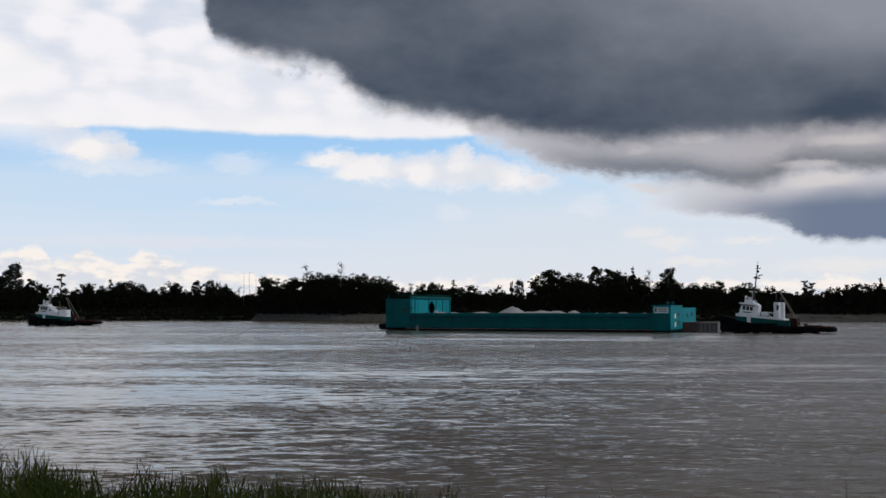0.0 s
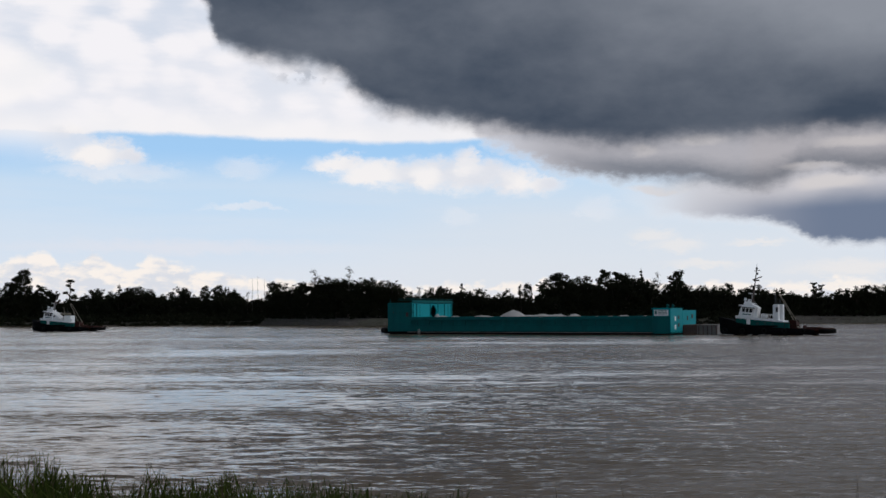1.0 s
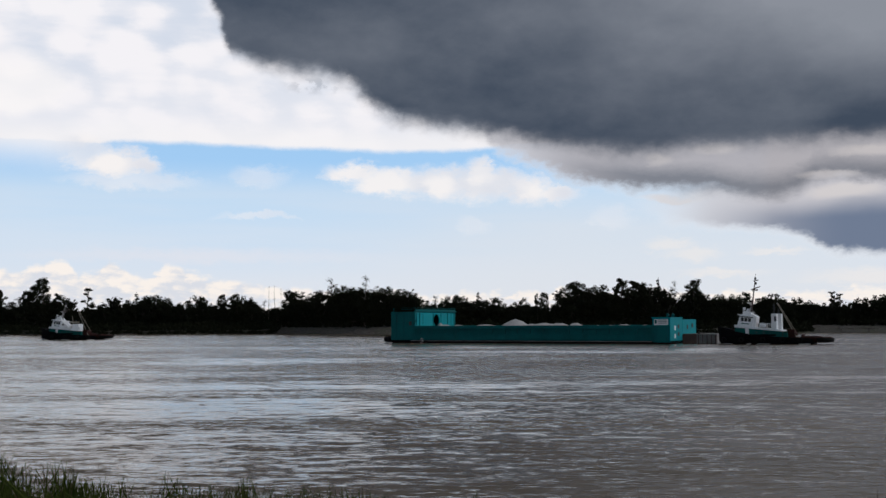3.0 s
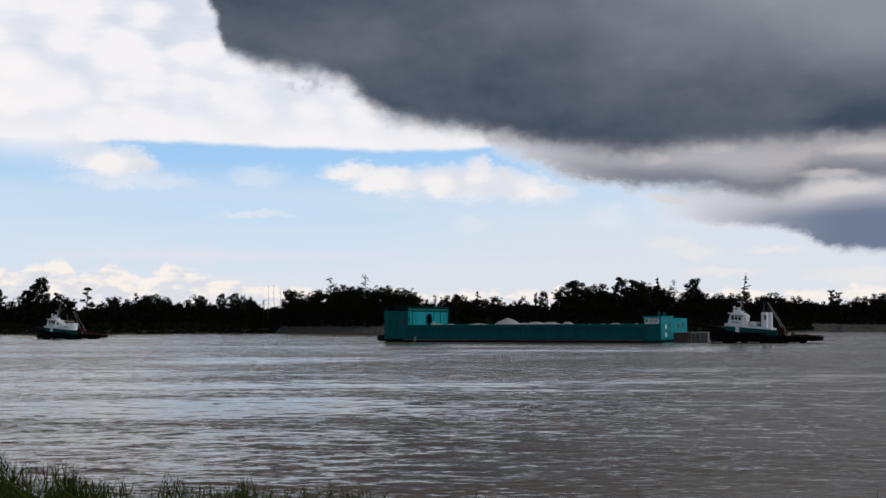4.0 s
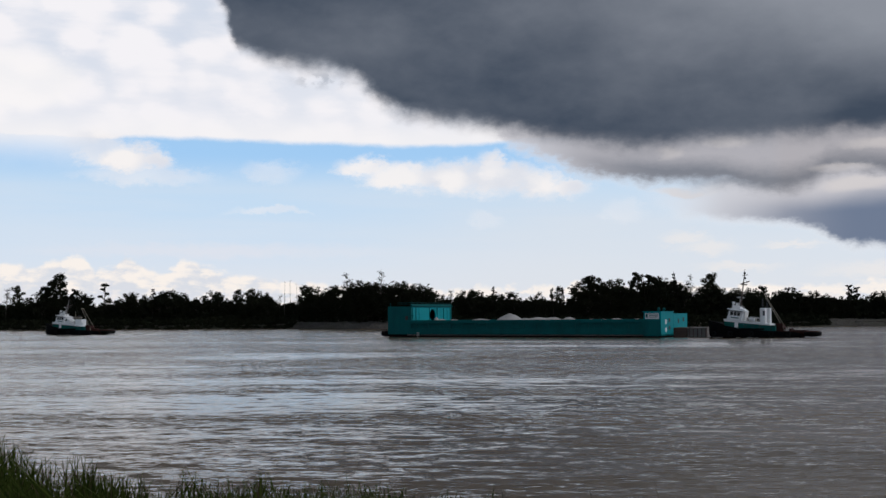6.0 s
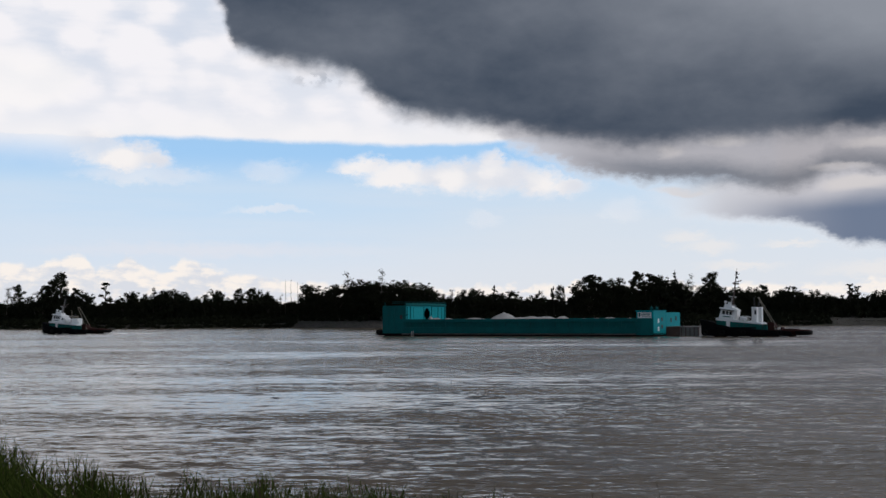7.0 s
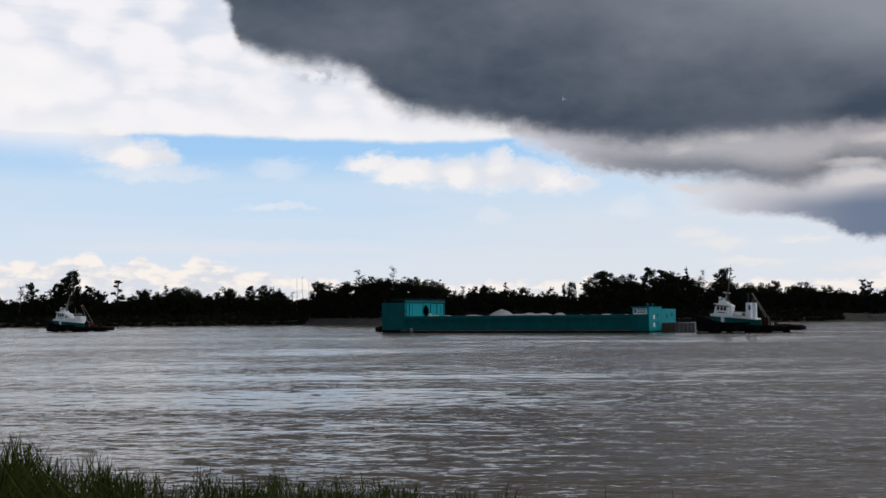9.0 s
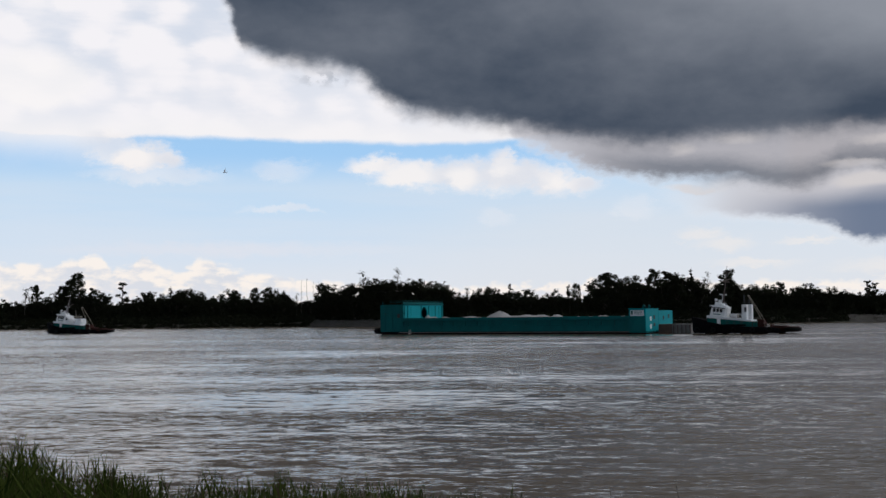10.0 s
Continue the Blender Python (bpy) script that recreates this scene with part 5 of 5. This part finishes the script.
def build_grass():
    rng = random.Random(12)
    # bearing in degrees, height of the tips below the eye in degrees
    line = [(-25.7, 5.90), (-23.6, 6.04), (-22.0, 6.59), (-21.0, 7.17), (-19.5, 7.42), (-17.2, 8.00), (-13.3, 8.44), (-9.3, 8.38), (-6.3, 8.60), (-4.0, 8.99), (-1.8, 9.26), (0.4, 9.42), (21.0, 9.56)]
    ba, bd = [a for a, b in line], [b for a, b in line]
    rows, reeds = [], []

    def blade(a, d, drop, lean, turn, wide):
        """A blade whose tip stands at bearing a, drop degrees under the eye."""
        xt = d * math.tan(radians(a))
        z0 = bank_z(xt, d) - 0.03
        h = (4.0 - d * math.tan(radians(drop)) - z0) / (1 - 0.18 * abs(lean))
        if h > 0.15:
            (reeds if rng.random() < 0.08 else rows).append((xt - lean * h * math.cos(turn), d - lean * h * math.sin(turn), z0, h, lean, wide, turn))

    # low undergrowth, thickest where the bank is highest
    for _ in range(2600):
        a = rng.uniform(-27, 2)
        d = rng.uniform(2.6, 4.8)
        drop = float(np.interp(a, ba, bd)) + 0.6 + abs(rng.gauss(0, 0.7)) - 0.9 * noise.noise((a * 1.3, d, 2))
        blade(a, d, drop, rng.gauss(0, 0.3), rng.uniform(-0.5, 0.5), rng.uniform(0.01, 0.026))
    # tufts: a fan of spear leaves from one root
    for _ in range(190):
        a0 = rng.uniform(-27, 1)
        d = rng.uniform(2.7, 4.6)
        tall = float(np.interp(a0, ba, bd)) - 0.2 - 0.25 * max(0.0, min(1.0, (a0 + 16) / 5)) - rng.uniform(-0.6, 0.6) - 0.8 * noise.noise((a0 * 0.8, 0, 0))
        for _ in range(rng.randint(7, 13)):
            o = rng.gauss(0, 0.55)
            blade(a0 + o, d + rng.uniform(-0.1, 0.1), tall + abs(o) * rng.uniform(0.3, 1.0) + abs(rng.gauss(0, 0.3)), o * rng.uniform(0.15, 0.5) + rng.gauss(0, 0.1), rng.uniform(-0.3, 0.3), rng.uniform(0.014, 0.038))
    # stray thin blades over the rest
    for _ in range(330):
        a = rng.uniform(-27, 3)
        blade(a, rng.uniform(2.8, 4.8), float(np.interp(a, ba, bd)) + rng.uniform(-0.5, 0.9), rng.gauss(0, 0.12), rng.uniform(-0.5, 0.5), rng.uniform(0.006, 0.012))
    for _ in range(60):
        a = rng.uniform(2, 25)
        blade(a, rng.uniform(2.8, 4.6), float(np.interp(a, ba, bd)) + rng.uniform(-0.1, 1.0), rng.gauss(0, 0.12), rng.uniform(-0.5, 0.5), rng.uniform(0.006, 0.014))
    blades("grass", rng, rows, M_GRASS, "tall green river grass on the near bank")
    for _ in range(60):
        a = rng.uniform(-27, 25)
        d = rng.uniform(3.0, 5.5)
        x, y = d * math.tan(radians(a)), d
        drop = float(np.interp(a, ba, bd)) - rng.uniform(-0.2, 1.0)
        z0 = bank_z(x, y) - 0.03
        reeds.append((x, y, z0, 4.0 - d * math.tan(radians(drop)) - z0, rng.gauss(0, 0.1), 0.006, 0))
    for a, drop in ((-1.3, 8.6), (5.9, 8.25), (9.8, 7.7), (16.9, 8.75), (19.5, 7.8), (20.1, 8.35), (2.2, 8.9), (13.2, 9.0)):
        d = rng.uniform(3.2, 4.2)
        x = d * math.tan(radians(a))
        z0 = bank_z(x, d) - 0.03
        reeds.append((x, d, z0, 4.0 - d * math.tan(radians(drop)) - z0, rng.gauss(0, 0.05), 0.008, 0))
    blades("dry_grass", rng, reeds, M_REED, "thin dry stalks among the grass")


build_grass()


# ---- a gull over the water ----
def build_gull():
    g = thing("bird", "small pale bird flying across under the dark cloud", "bird")
    bm = bmesh.new()
    rows = []
    for x, r in ((-0.24, 0.012), (-0.18, 0.035), (-0.08, 0.06), (0.05, 0.06), (0.16, 0.035), (0.22, 0.012)):
        rows.append([bm.verts.new((x, r * math.cos(2 * math.pi * i / 8), r * 0.9 * math.sin(2 * math.pi * i / 8))) for i in range(8)])
    for a, b in zip(rows, rows[1:]):
        for i in range(8):
            bm.faces.new((a[i], b[i], b[(i + 1) % 8], a[(i + 1) % 8]))
    bm.faces.new(rows[0])
    bm.faces.new(rows[-1][::-1])
    bmesh.ops.recalc_face_normals(bm, faces=bm.faces)
    part("body", bm, M_WHITE, g, "", True)
    wings = []
    for s in (-1, 1):
        bm = bmesh.new()
        pts = ((-0.10, 0.04), (0.08, 0.04), (0.06, 0.32), (0.12, 0.62), (0.02, 0.36), (-0.11, 0.3))
        top = [bm.verts.new((x, s * y, 0.015)) for x, y in pts]
        low = [bm.verts.new((x, s * y, -0.005)) for x, y in pts]
        bm.faces.new(top)
        bm.faces.new(low[::-1])
        for i in range(6):
            bm.faces.new((top[i], low[i], low[(i + 1) % 6], top[(i + 1) % 6]))
        bmesh.ops.recalc_face_normals(bm, faces=bm.faces)
        wings.append((s, part("wing", bm, M_WHITE, g, "pale grey wing")))
    bm = bmesh.new()
    prism(bm, [(0.18, -0.008), (0.34, -0.008), (0.34, 0.008), (0.18, 0.008)], -0.06, 0.06)
    part("tail", bm, M_WHITE, g)
    for o in g.children:
        o.data.transform(Matrix.Scale(0.42, 4))
    return g, wings


gull, gull_wings = build_gull()


# ---- movement ----
def convoy(t, home, pivot=(16.0, 220.0), speed=1.8986, head=44.95, swing=0.1958):
    """The pose at t of a vessel of the pushed tow whose pose at the start is home: x, y, heading."""
    a = radians(swing * t)
    ox, oy = home[0] - pivot[0], home[1] - pivot[1]
    x = pivot[0] - math.cos(radians(head)) * speed * t + math.cos(a) * ox - math.sin(a) * oy
    y = pivot[1] + math.sin(radians(head)) * speed * t + math.sin(a) * ox + math.cos(a) * oy
    return x, y, home[2] + swing * t


def motions():
    steps = [0.5 * i for i in range(21)]
    for ob, home, k in ((barge, (18.63, 226.91, -26.34), 0.0), (tug_push, (49.6, 206.13, -26.34), 1.0)):
        rows = []
        for t in steps:
            x, y, h = convoy(t, home)
            rows.append((t, pose(x, y, 0.03 * k * math.sin(1.7 * t), 0.35 * k * math.sin(1.3 * t), 0.2 * k * math.sin(1.1 * t + 1), h)))
        walk(ob, rows)
    rows = []
    for t in steps:
        rows.append((t, pose(-107.5 - 1.51 * t, 300.0 + 0.9 * t, 0.03 * math.sin(1.5 * t + 2), 0.4 * math.sin(1.2 * t), 0, -8.0 - 0.5 * t)))
    walk(tug_lead, rows)
    gull_steps = [0.1 * i for i in range(101)]
    walk(gull, [(t, pose(3.69 - 18.1 * (t - 9.0), 60.0, 15.1 - 3.45 * (t - 9.0), 42, 0, 4)) for t in (0.0, 5.0, 10.0)])
    for s, wing in gull_wings:
        walk(wing, [(t, pose(0, 0, 0, s * (8 + 24 * math.sin(14 * t)))) for t in gull_steps])
    walk(water, [(t, pose(0.7 * (t - 5.5), 0, 0.004 * math.sin(2 * t))) for t in steps])
    walk(cloud_far, [(0.0, pose(0, 0, 0)), (10.0, pose(0, 0, 0, 0, 0, 0.07))])
    walk(cloud_mid, [(0.0, pose(0, 0, 0)), (10.0, pose(0, 0, 0, 0, 0, 0.6))])
    walk(cloud_near, [(0.0, pose(0, 0, 0)), (10.0, pose(0, 0, 0, 0, 0, 1.35))])


motions()
